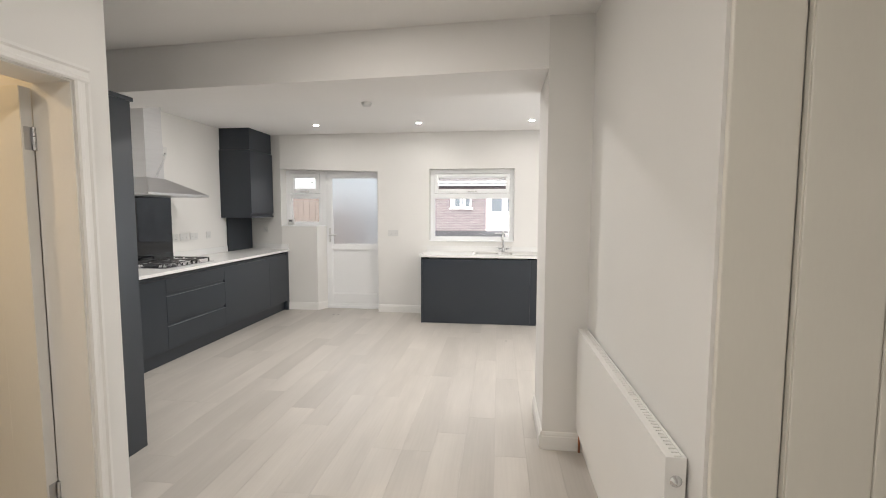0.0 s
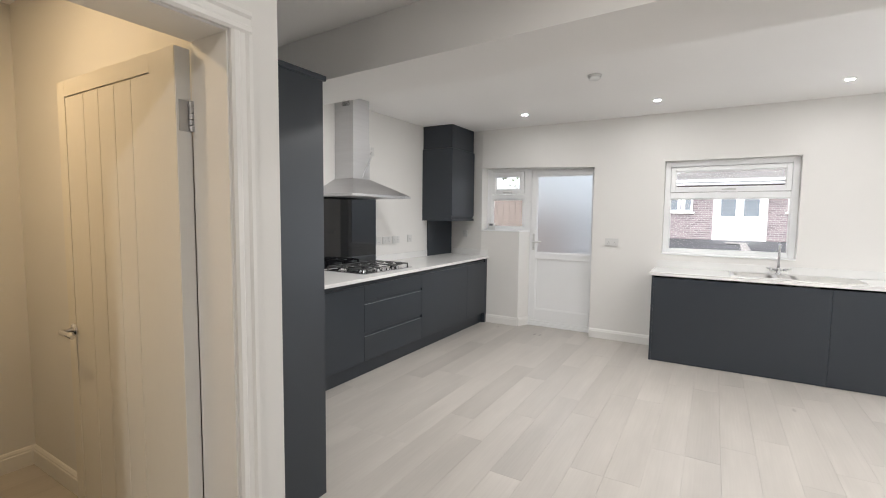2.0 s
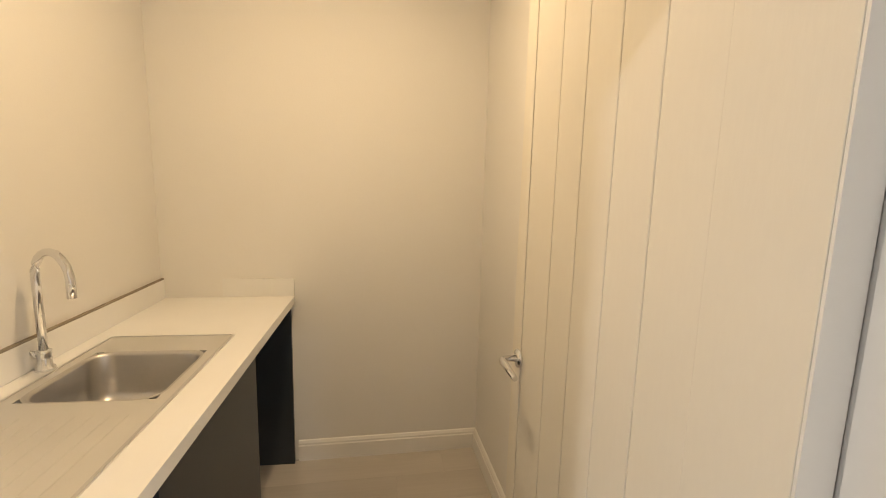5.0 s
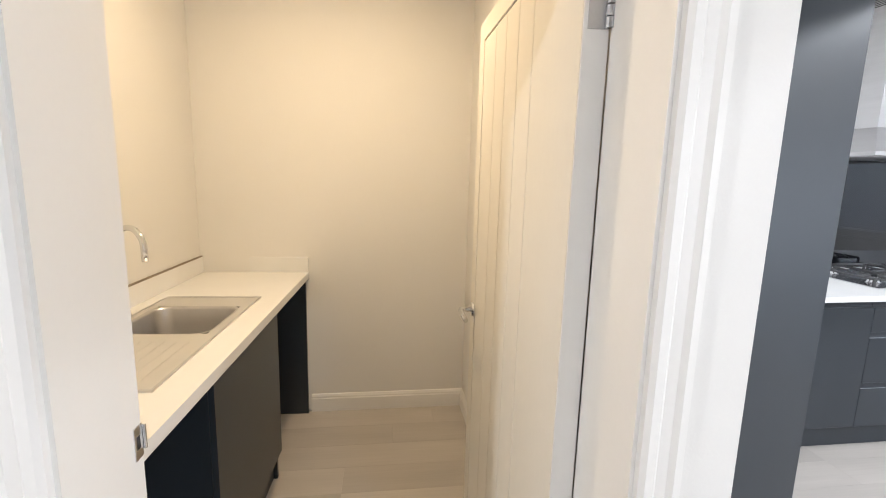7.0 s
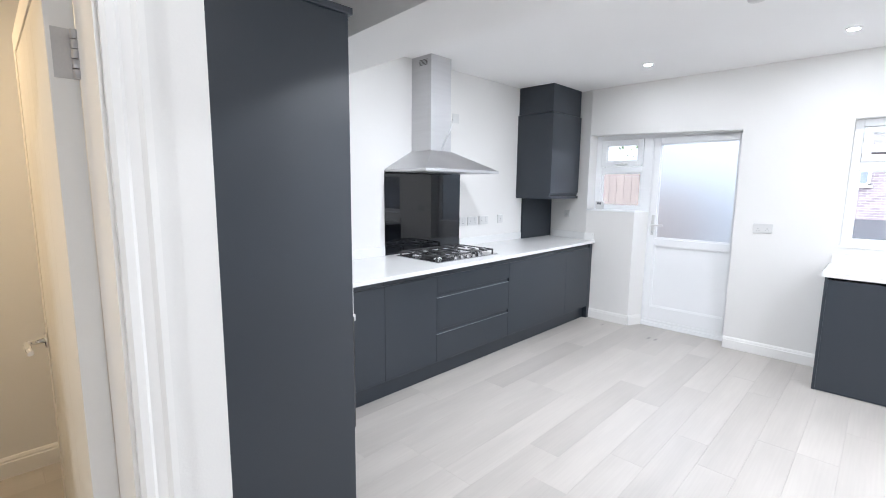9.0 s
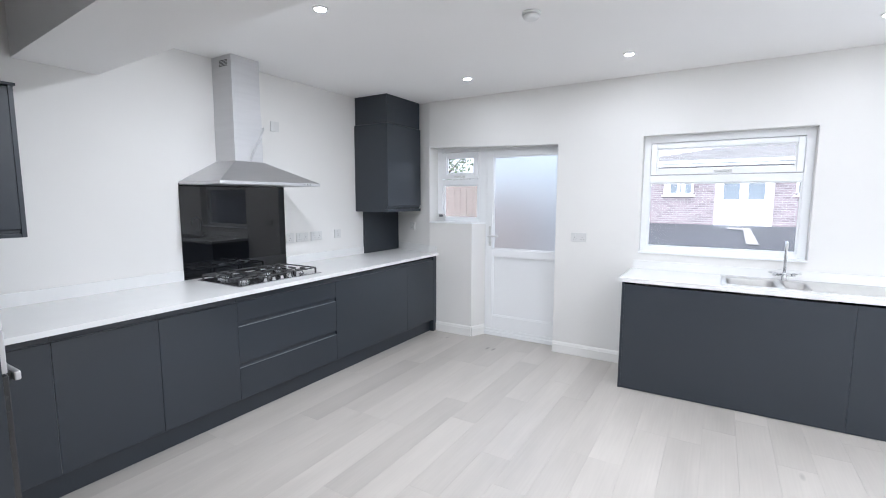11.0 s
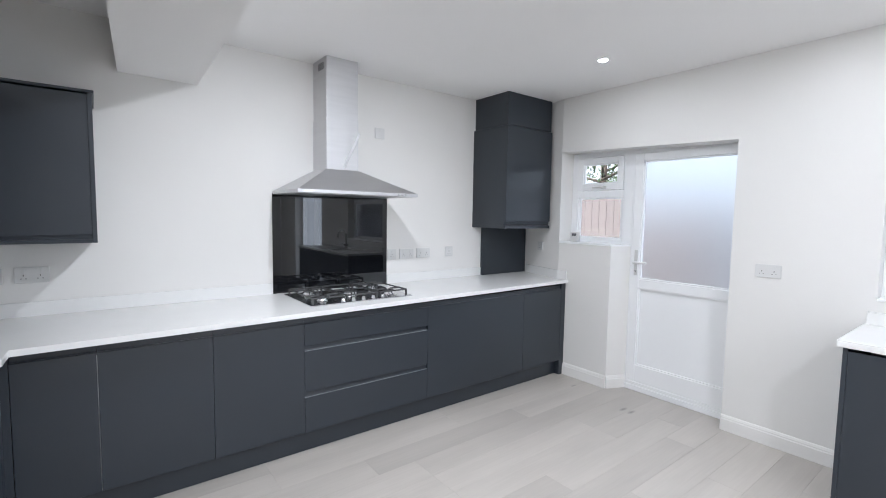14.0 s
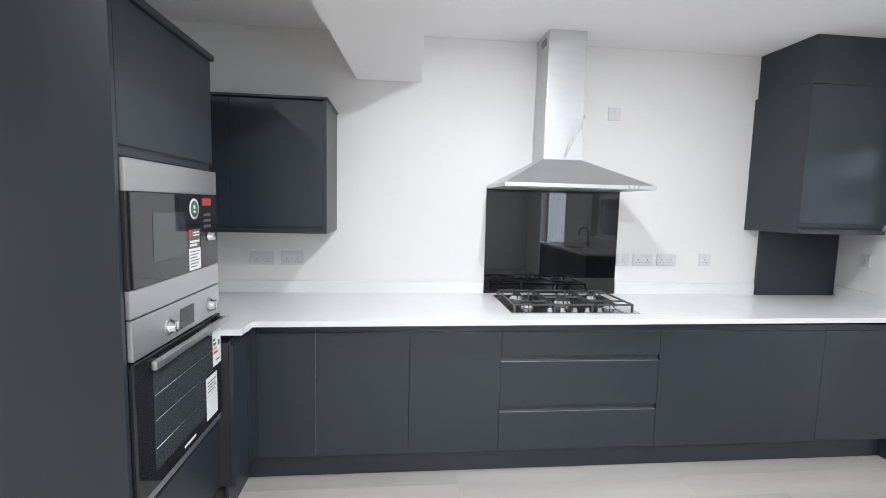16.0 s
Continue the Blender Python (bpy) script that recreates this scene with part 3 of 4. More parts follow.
tagged(part("plinth", box(PL, 2.236, 0.0, TX0 - 0.003, 2.25, 0.139), NAVY), "short matt blue-grey plinth board under the return", "plinth")

# worktop in an L
wt = bmesh.new()
LE = 2.328      # edge of the return
prism([(XL, 1.574), (TX0 - 0.002, 1.574), (TX0 - 0.002, LE), (WE, LE), (WE, LE + 0.012), (-2.80, 6.188), (-2.93, 6.188), (XL, 6.34)], "z", WB, WT, wt)
bmesh.ops.bevel(wt, geom=[e for e in wt.edges if abs(e.verts[0].co.z - e.verts[1].co.z) < 1e-5], offset=0.003, segments=2, affect="EDGES")
tagged(part("worktop", wt, QUARTZ), "white speckled L-shaped kitchen worktop", "worktop")
tagged(part("upstand", box(XL + 0.0005, 1.594, WT, XL + 0.014, 3.648, 1.0, bevel=0.002), QUARTZ), "white worktop upstand along the wall", "upstand")
tagged(part("upstand", box(XL + 0.0005, 4.606, WT, XL + 0.014, 5.685, 1.0, bevel=0.002), QUARTZ), "white worktop upstand along the wall", "upstand")
tagged(part("upstand", box(-3.48, 1.574, WT, TX0 - 0.003, 1.592, 1.0, bevel=0.002), QUARTZ), "white worktop upstand along the partition", "upstand")
tagged(part("upstand", prism([(-3.46, 6.330), (-2.925, 6.187), (-2.82, 6.187), (-2.82, 6.174), (-2.928, 6.174), (-3.464, 6.316)], "z", WT, 1.0), QUARTZ), "short white worktop upstand on the garden wall", "upstand")

# corner unit of the return, facing +y
cu = thing("base_cabinet", -2.65, 1.9, 0, "matt blue-grey corner base cabinet beside the oven tower", "cabinet", "kitchen base cabinets")
part("body", box(-3.44, 1.60, 0.14, TX0 - 0.003, 2.262, 0.855), INNER, cu)
prof = [(2.264, 0.142), (2.282, 0.142), (2.284, 0.144), (2.284, 0.841), (2.280, 0.845), (2.274, 0.845), (2.271, 0.851), (2.270, 0.865), (2.264, 0.865)]
part("door", prism(prof, "x", -2.775, TX0 - 0.003), NAVY, cu)
part("corner_post", boxes([(UF, 2.264, 0.142, -2.778, 2.284, 0.865), (UF - 0.018, 2.264, 0.142, UF, 2.313, 0.865)], 0.001), NAVY, cu)

# oven tower
tow = thing("oven_tower", -2.15, 1.9, 0, "tall matt blue-grey oven housing with cornice", "cabinet")
part("side_panel", box(TX1 - 0.02, TY0, 0.0, TX1, TY1, 2.135, bevel=0.001), NAVY, tow)
part("side_panel", box(TX0, TY0, 0.0, TX0 + 0.018, TY1 - 0.022, 2.135, bevel=0.001), NAVY, tow)
part("carcass", boxes([(TX0 + 0.018, TY0, 0.14, TX1 - 0.02, TY0 + 0.02, 2.135), (TX0 + 0.018, TY0 + 0.02, 1.648, TX1 - 0.02, TY1 - 0.03, 1.666), (TX0 + 0.018, TY0 + 0.02, 2.117, TX1 - 0.02, TY1 - 0.03, 2.135),
                       (TX0 + 0.018, TY0 + 0.02, 1.125, TX1 - 0.02, TY1 - 0.05, 1.14), (TX0 + 0.018, TY0 + 0.02, 0.455, TX1 - 0.02, TY1 - 0.03, 0.475)]), INNER, tow)
part("cornice", boxes([(TX0 - 0.012, TY0, 2.135, TX1 + 0.012, TY1 + 0.014, 2.16)], 0.003), NAVY, tow)
prof = [(TY1 - 0.02, 1.655), (TY1 - 0.014, 1.655), (TY1 - 0.013, 1.676), (TY1 - 0.010, 1.684), (TY1 - 0.004, 1.684), (TY1, 1.688), (TY1, 2.131), (TY1 - 0.002, 2.133), (TY1 - 0.02, 2.133)]
part("upper_door", prism(prof, "x", TX0 + 0.002, TX1 - 0.022), NAVY, tow)
prof = [(TY1 - 0.02, 0.142), (TY1, 0.142), (TY1, 0.462), (TY1 - 0.004, 0.466), (TY1 - 0.010, 0.466), (TY1 - 0.013, 0.472), (TY1 - 0.014, 0.494), (TY1 - 0.02, 0.494)]
part("lower_door", prism(prof, "x", TX0 + 0.002, TX1 - 0.022), NAVY, tow)
part("plinth", box(TX0, TY1 - 0.065, 0.0, TX1 - 0.0205, TY1 - 0.05, 0.139), NAVY, tow)


def knob(x, y, z, parent, r=0.021):
    part("knob", turned([(0, 0), (r, 0), (r * 0.95, 0.006), (r * 0.82, 0.008), (r * 0.80, 0.024), (r * 0.7, 0.027), (0, 0.027)], x, y, z, "y"), CHROME, parent)


AX0, AX1 = -2.578, -1.889
mw = thing("microwave", -2.16, 2.1, 1.158, "built-in black glass microwave in a brushed steel frame", "microwave")
F = TY1
part("casing", box(AX0 + 0.02, 1.70, 1.160, AX1 - 0.02, F - 0.001, 1.640), DARK, mw)
part("trim_frame", boxes([(AX0, F, 1.547, AX1, F + 0.016, 1.648), (AX0, F, 1.146, AX1, F + 0.016, 1.236)], 0.002), STEEL, mw)
part("side_trim", box(AX1 - 0.014, F, 1.2365, AX1, F + 0.012, 1.5465, bevel=0.001), DARK, mw)
part("door", box(-2.392, F, 1.238, AX1 - 0.015, F + 0.020, 1.545, bevel=0.003), BLACK_GLASS, mw)
part("viewing_pane", box(-2.262, F + 0.0195, 1.313, -2.028, F + 0.0212, 1.476, bevel=0.0005), OVEN_GLASS, mw, "grey meshed viewing pane")
part("control_panel", box(AX0 + 0.002, F, 1.238, -2.394, F + 0.019, 1.545, bevel=0.003), BLACK_GLASS, mw)
part("display", box(-2.508, F + 0.0185, 1.500, -2.422, F + 0.0198, 1.530), RED_LED, mw, "lit red display")
for k in range(3):
    part("button", box(-2.50, F + 0.0185, 1.455 - 0.024 * k, -2.43, F + 0.0200, 1.466 - 0.024 * k), GREY_CARC, mw)
knob(-2.475, F + 0.019, 1.368, mw)
part("round_sticker", turned([(0, 0), (0.042, 0), (0.042, 0.0006), (0, 0.0006)], -2.342, F + 0.0202, 1.487, "y"), PAPER, mw, "round white and green sticker")
part("sticker_disc", turned([(0, 0), (0.033, 0), (0.033, 0.0004), (0, 0.0004)], -2.342, F + 0.0209, 1.487, "y"), GREEN_INK, mw)
part("sticker_mark", boxes([(-2.352, F + 0.0214, 1.472, -2.332, F + 0.0218, 1.480), (-2.349, F + 0.0214, 1.487, -2.334, F + 0.0218, 1.502)]), PAPER, mw)
part("red_label", box(-2.388, F + 0.0202, 1.372, -2.286, F + 0.0207, 1.405), GREY_CARC, mw, "grey warning label with a red mark")
part("red_mark", box(-2.315, F + 0.0208, 1.374, -2.289, F + 0.0211, 1.403), RED_INK, mw)
for k in range(2):
    part("label_text", box(-2.380, F + 0.0208, 1.390 - 0.011 * k, -2.322, F + 0.0211, 1.395 - 0.011 * k), PAPER, mw)
part("notice_label", box(-2.388, F + 0.0202, 1.330, -2.286, F + 0.0207, 1.371), GREY_CARC, mw, "dark grey notice with pale lettering")
for k in range(2):
    part("label_text", box(-2.380 + 0.02 * k, F + 0.0208, 1.352 - 0.014 * k, -2.294, F + 0.0211, 1.361 - 0.014 * k), PAPER, mw)
part("paper_label", box(-2.390, F + 0.0202, 1.242, -2.286, F + 0.0207, 1.329), PAPER, mw, "white printed label")
for k in range(6):
    part("label_text", box(-2.380 + 0.012 * (k % 3), F + 0.0208, 1.314 - 0.012 * k, -2.295, F + 0.0211, 1.318 - 0.012 * k), INK, mw)

ov = thing("oven", -2.16, 2.1, 0.476, "built-in single oven with steel control strip and black glass door", "oven")
part("casing", box(AX0 + 0.02, 1.676, 0.481, AX1 - 0.02, F - 0.001, 1.140), DARK, ov)
part("control_strip", box(AX0, F, 1.010, AX1, F + 0.018, 1.142, bevel=0.003), STEEL, ov)
for x in (-2.470, -2.116):
    part("knob_ring", turned([(0, 0), (0.033, 0), (0.032, 0.003), (0, 0.003)], x, F + 0.018, 1.065, "y"), BOWL_STEEL, ov)
    knob(x, F + 0.0205, 1.065, ov, 0.026)
part("clock_display", box(-2.318, F + 0.0175, 1.030, -2.201, F + 0.0192, 1.108, bevel=0.0006), BLACK_GLASS, ov)
part("door", box(AX0, F, 0.530, AX1, F + 0.020, 1.003, bevel=0.003), BLACK_GLASS, ov)
part("door_pane", box(AX0 + 0.095, F + 0.0195, 0.588, AX1 - 0.105, F + 0.0214, 0.936, bevel=0.0006), OVEN_GLASS, ov, "smoked glass showing the racks")
for z in (0.665, 0.765, 0.855):
    part("rack", tube([(AX0 + 0.10, F + 0.0217, z), (AX1 - 0.11, F + 0.0217, z)], 0.0014, 6), HINGE, ov)
part("bottom_trim", box(AX0, F, 0.500, AX1, F + 0.016, 0.526, bevel=0.002), STEEL, ov)
part("door_handle", boxes([(AX0 + 0.005, F + 0.044, 0.965, AX1 - 0.05, F + 0.062, 0.995)], 0.005), STEEL, ov, "flat brushed steel bar handle")
for x in (AX0 + 0.03, AX1 - 0.08):
    part("handle_post", box(x - 0.012, F + 0.0195, 0.968, x + 0.012, F + 0.046, 0.993, bevel=0.002), DARK, ov)
part("energy_label", box(AX0 + 0.002, F + 0.0202, 0.775, AX0 + 0.092, F + 0.0207, 0.958), PAPER, ov, "white energy rating label")
part("label_band", box(AX0 + 0.004, F + 0.0208, 0.938, AX0 + 0.090, F + 0.0211, 0.952), TEAL_INK, ov)
for k in range(4):
    part("label_bar", box(AX0 + 0.062 - 0.008 * k, F + 0.0208, 0.890 - 0.020 * k, AX0 + 0.086, F + 0.0211, 0.902 - 0.020 * k), (GREEN_INK, GREEN_INK, ORANGE_INK, RED_INK)[k], ov)
part("label_text", box(AX0 + 0.015, F + 0.0208, 0.862, AX0 + 0.035, F + 0.0211, 0.885), INK, ov)
part("label_text", box(AX0 + 0.02, F + 0.0208, 0.795, AX0 + 0.06, F + 0.0211, 0.802), INK, ov)
part("paper_label", box(-2.522, F + 0.0216, 0.560, -2.405, F + 0.0221, 0.750), PAPER, ov, "white instruction label")
for k in range(4):
    part("label_text", box(-2.505 + 0.012 * (k % 2), F + 0.0222, 0.722 - 0.014 * k, -2.42, F + 0.0225, 0.727 - 0.014 * k), INK, ov)
part("maker_mark", box(-2.30, F + 0.0202, 0.552, -2.20, F + 0.0207, 0.563), PAPER, ov)

# wall cabinet in the corner
wc = thing("wall_cabinet", -3.35, 2.1, 1.32, "matt blue-grey handleless wall cabinet above the corner", "cabinet")
part("body", box(XL + 0.001, 1.60, 1.365, -3.088, 2.625, 2.088), INNER, wc)
part("side_panel", box(XL + 0.001, 2.625, 1.345, -3.066, 2.645, 2.094, bevel=0.001), NAVY, wc)
prof = [(-3.086, 1.365), (-3.080, 1.365), (-3.079, 1.379), (-3.076, 1.385), (-3.070, 1.385), (-3.066, 1.389), (-3.066, 2.086), (-3.068, 2.088), (-3.086, 2.088)]
for y0, y1 in ((1.602, 2.119), (2.122, 2.623)):
    part("door", prism(prof, "y", y0, y1), NAVY, wc)
part("pelmet", box(-3.36, 1.60, 1.345, -3.07, 2.624, 1.364, bevel=0.001), NAVY, wc)
part("cornice", box(XL + 0.001, 1.60, 2.094, -3.054, 2.653, 2.108, bevel=0.003), NAVY, wc)

# boiler housing
bo = thing("boiler_cabinet", -3.3, 5.9, 1.40, "tall matt blue-grey boiler cabinet with a box on top", "cabinet")
part("body", box(XL + 0.001, 5.594, 1.405, -3.068, 6.186, 2.32), INNER, bo)
part("side_panel", box(XL + 0.001, 5.572, 1.405, -3.066, 5.593, 2.326, bevel=0.001), NAVY, bo)
prof = [(-3.066, 1.445), (-3.060, 1.445), (-3.059, 1.459), (-3.056, 1.465), (-3.050, 1.465), (-3.046, 1.469), (-3.046, 2.322), (-3.048, 2.325), (-3.066, 2.325)]
part("door", prism(prof, "y", 5.573, 6.184), NAVY, bo)
part("pelmet", box(XL + 0.002, 5.571, 1.400, -3.047, 6.186, 1.428, bevel=0.001), NAVY, bo)
part("top_box", box(XL + 0.001, 5.590, 2.332, -3.062, 6.187, ZC - 0.001, bevel=0.0015), NAVY, bo)
tagged(part("pipe_panel", box(XL + 0.001, 5.69, WT, -3.478, 6.325, 1.399, bevel=0.0015), NAVY), "matt blue-grey panel boxing pipes between worktop and cabinet", "panel")

# splashback, hood, hob
tagged(part("splashback", box(XL + 0.0005, 3.652, WT + 0.001, XL + 0.0075, 4.603, 1.655, bevel=0.001), SPLASH), "glossy black glass splashback behind the hob", "splashback")
HY0, HY1, HXF, HZ = 3.655, 4.572, -2.985, 1.645
CY0, CY1, CXF = 3.965, 4.208, -3.254
hood = thing("cooker_hood", -3.3, 4.1, 1.64, "brushed steel chimney cooker hood with a pyramid canopy", "cooker hood")
part("rim", box(XL + 0.001, HY0, HZ, HXF, HY1, HZ + 0.024, bevel=0.003), STEEL, hood)
can = bmesh.new()
lo = [can.verts.new(p) for p in ((XL + 0.001, HY0 + 0.004, HZ + 0.023), (HXF - 0.004, HY0 + 0.004, HZ + 0.023), (HXF - 0.004, HY1 - 0.004, HZ + 0.023), (XL + 0.001, HY1 - 0.004, HZ + 0.023))]
hi = [can.verts.new(p) for p in ((XL + 0.001, CY0 - 0.006, 1.832), (CXF + 0.006, CY0 - 0.006, 1.832), (CXF + 0.006, CY1 + 0.006, 1.832), (XL + 0.001, CY1 + 0.006, 1.832))]
can.faces.new(lo)
can.faces.new(hi)
for k in range(4):
    can.faces.new((lo[k], lo[(k + 1) % 4], hi[(k + 1) % 4], hi[k]))
part("canopy", can, STEEL, hood)
part("lower_chimney", box(XL + 0.001, CY0 - 0.003, 1.831, CXF + 0.003, CY1 + 0.003, 2.20, bevel=0.0015), STEEL, hood)
part("upper_chimney", box(XL + 0.001, CY0, 2.199, CXF, CY1, ZC - 0.001, bevel=0.0015), STEEL, hood)
for k in range(5):
    part("vent_slot", box(-3.40, CY0 - 0.0015, 2.545 + 0.010 * k, -3.30, CY0 + 0.001, 2.550 + 0.010 * k), DARK, hood)
for y0, y1 in ((3.69, 4.09), (4.13, 4.53)):
    part("grease_filter", box(-3.44, y0, HZ - 0.003, -3.06, y1, HZ + 0.001, bevel=0.001), HINGE, hood)
for k in range(3):
    part("button", turned([(0, 0), (0.006, 0), (0.005, 0.002), (0, 0.002)], HXF, 4.40 + 0.03 * k, HZ + 0.012, "x", 12), CHROME, hood)

film = bmesh.new()
edge = [(CXF + 0.006, CY1 - 0.115, 1.85), (CXF + 0.016, CY1 - 0.100, 1.91), (CXF + 0.034, CY1 - 0.076, 1.97), (CXF + 0.048, CY1 - 0.050, 2.03), (CXF + 0.052, CY1 - 0.030, 2.08), (CXF + 0.042, CY1 - 0.014, 2.11), (CXF + 0.022, CY1 - 0.006, 2.105), (CXF + 0.004, CY1 - 0.008, 2.08)]
va = [film.verts.new(p) for p in edge]
vb = [film.verts.new((p[0] - 0.006, p[1] + 0.016, p[2] - 0.008)) for p in edge]
for k in range(len(edge) - 1):
    film.faces.new((va[k], va[k + 1], vb[k + 1], vb[k])).smooth = True
part("protective_film", film, FILM, hood, "peeling strip of pale protective film")

hob = thing("gas_hob", -3.14, 4.08, WT, "steel five-burner gas hob with black cast iron pan supports", "hob")
GX0, GX1, GY0, GY1 = -3.40, -2.885, 3.70, 4.465
hz = WT + 0.009
part("tray", box(GX0, GY0, WT, GX1, GY1, hz, bevel=0.004), POLISHED, hob)


def burner(x, y, r):
    b = part("burner", turned([(0, 0), (r * 1.2, 0), (r * 1.15, 0.006), (r * 0.95, 0.010), (r * 0.9, 0.022), (r * 0.7, 0.024), (0, 0.024)], x, y, hz), CHROME, hob)
    part("burner_cap", turned([(0, 0.024), (r * 0.62, 0.024), (r * 0.60, 0.030), (r * 0.5, 0.032), (0, 0.032)], x, y, hz), IRON, b)


burner(-3.14, 4.08, 0.062)
for x, y, r in ((-3.28, 3.83, 0.042), (-3.02, 3.83, 0.034), (-3.28, 4.33, 0.034), (-3.02, 4.33, 0.042)):
    burner(x, y, r)
for y0, y1 in ((3.715, 3.95), (3.955, 4.205), (4.21, 4.45)):
    g = bmesh.new()
    zt, yc, w = hz + 0.042, (y0 + y1) / 2, 0.0055
    for y in (y0 + 0.01, y1 - 0.01):
        box(GX0 + 0.03, y - w, zt - 0.010, GX1 - 0.045, y + w, zt, bm=g, bevel=0.002, seg=1)
    for x in (GX0 + 0.03, GX1 - 0.045):
        box(x - w, y0 + 0.01, zt - 0.010, x + w, y1 - 0.01, zt, bm=g, bevel=0.002, seg=1)
        for y in (y0 + 0.012, y1 - 0.012):
            box(x - w, y - w, hz, x + w, y + w, zt - 0.006, bm=g)
    for xc in ((-3.28, -3.02) if abs(yc - 4.08) > 0.05 else (-3.14,)):
        for dx, dy in ((1, 0), (-1, 0), (0, 1), (0, -1)):
            ax, ay = xc + dx * 0.025, yc + dy * 0.025
            bx, by = xc + dx * 0.115, yc + dy * (y1 - y0 - 0.02) / 2
            box(min(ax, bx) - (w if dy else 0), min(ay, by) - (w if dx else 0), zt - 0.008, max(ax, bx) + (w if dy else 0), max(ay, by) + (w if dx else 0), zt + 0.003, bm=g, bevel=0.0015, seg=1)
    part("pan_support", g, IRON, hob)
for k in range(5):
    part("knob", turned([(0, 0), (0.019, 0), (0.018, 0.004), (0.015, 0.006), (0.014, 0.022), (0, 0.024)], GX1 - 0.028, 3.93 + 0.075 * k, hz, "z", 18), CHROME, hob)


def socket(kind, y, z, w, h, wall, x=None, yw=YB):
    """A white moulded plate on the hob wall (wall 'x') or the garden wall ('y')."""
    c = (XL, y, z) if wall == "x" else (x, yw, z)
    s = thing("socket" if kind != "switch" else "switch", *c, {"double": "white double power socket on the wall", "single": "white single outlet plate on the wall", "switch": "white fused switch plate on the wall", "blank": "white blank outlet plate on the wall"}[kind], "socket" if kind != "switch" else "switch")

    def put(name, du0, du1, dz0, dz1, d, m, bev=0.0):
        if wall == "x":
            part(name, box(XL + 0.0004, y + du0, z + dz0, XL + d, y + du1, z + dz1, bevel=bev), m, s)
        else:
            part(name, box(x + du0, yw - 0.0004, z + dz0, x + du1, yw - d, z + dz1, bevel=bev), m, s)
    put("plate", -w / 2, w / 2, -h / 2, h / 2, 0.010, WHITE_PLASTIC, 0.003)
    for sx in {"double": (-0.035, 0.035), "single": (0,), "switch": (0,), "blank": ()}[kind]:
        put("rocker", sx - 0.006, sx + 0.006, 0.010, 0.032, 0.0125, WHITE_PLASTIC, 0.001)
        if kind != "switch":
            put("pin_hole", sx - 0.002, sx + 0.002, -0.006, 0.003, 0.0104, DARK)
            put("pin_hole", sx - 0.014, sx - 0.007, -0.021, -0.018, 0.0104, DARK)
            put("pin_hole", sx + 0.007, sx + 0.014, -0.021, -0.018, 0.0104, DARK)
    return s


socket("double", 2.16, 1.148, 0.146, 0.088, "x")
socket("double", 2.352, 1.150, 0.146, 0.088, "x")
socket("single", 4.655, 1.17, 0.09, 0.09, "x")
socket("double", 4.805, 1.17, 0.146, 0.088, "x")
socket("double", 4.985, 1.172, 0.146, 0.088, "x")
socket("single", 5.28, 1.175, 0.09, 0.09, "x")
socket("switch", 4.53, 2.18, 0.088, 0.088, "x")
socket("double", 0, 1.176, 0.150, 0.088, "y", -1.202)
out = socket("single", 0, 0, 0.088, 0.088, "y", 0, 0)
out.matrix_world = Matrix.Translation((-3.215, 6.2665, 1.215)) @ Matrix.Rotation(math.atan2(-0.155, 0.575), 4, "Z")

# ---- sink run under the window ----
SF, SX0, SX1 = 5.605, -0.69, 1.35
sk = thing("sink_cabinet", 0.0, 5.9, 0, "matt blue-grey base cabinet under the sink with a plain panelled front", "cabinet")
part("end_panel", box(SX0, SF, 0.0, SX0 + 0.02, YB - 0.001, 0.884, bevel=0.001), NAVY, sk)
part("body", box(SX0 + 0.02, SF + 0.03, 0.0, 0.742, YB - 0.002, 0.70), INNER, sk)
part("front_panel", box(SX0 + 0.021, SF, 0.004, 0.744, SF + 0.02, 0.866, bevel=0.001), NAVY, sk)
sk2 = thing("base_cabinet", 1.05, 5.9, 0, "matt blue-grey base cabinet beside the sink cabinet", "cabinet", "kitchen base cabinets")
part("body", box(0.75, SF + 0.03, 0.0, 1.328, YB - 0.002, 0.86), INNER, sk2)
part("end_panel", box(1.33, SF, 0.0, 1.349, YB - 0.002, 0.884, bevel=0.001), NAVY, sk2)
for a, b in ((0.7455, 1.328),):
    part("door", box(a, SF, 0.004, b, SF + 0.02, 0.866, bevel=0.001), NAVY, sk2)
# worktop with a cut-out for the bowls
B1, B2, BY0, BY1 = (0.02, 0.335), (0.375, 0.525), 5.70, 6.05
st = boxes([(SX0 - 0.02, 5.58, 0.886, B1[0], YB - 0.001, WT), (B2[1], 5.58, 0.886, SX1 - 0.001, YB - 0.001, WT), (B1[0], 5.58, 0.886, B2[1], BY0, WT), (B1[0], BY1, 0.886, B2[1], YB - 0.001, WT)])
bmesh.ops.remove_doubles(st, verts=st.verts, dist=1e-5)
tagged(part("worktop", st, QUARTZ), "white speckled worktop under the window", "worktop")
tagged(part("upstand", box(SX0 - 0.01, YB - 0.016, WT, SX1 - 0.001, YB - 0.0008, 0.995, bevel=0.002), QUARTZ), "white worktop upstand below the window", "upstand")


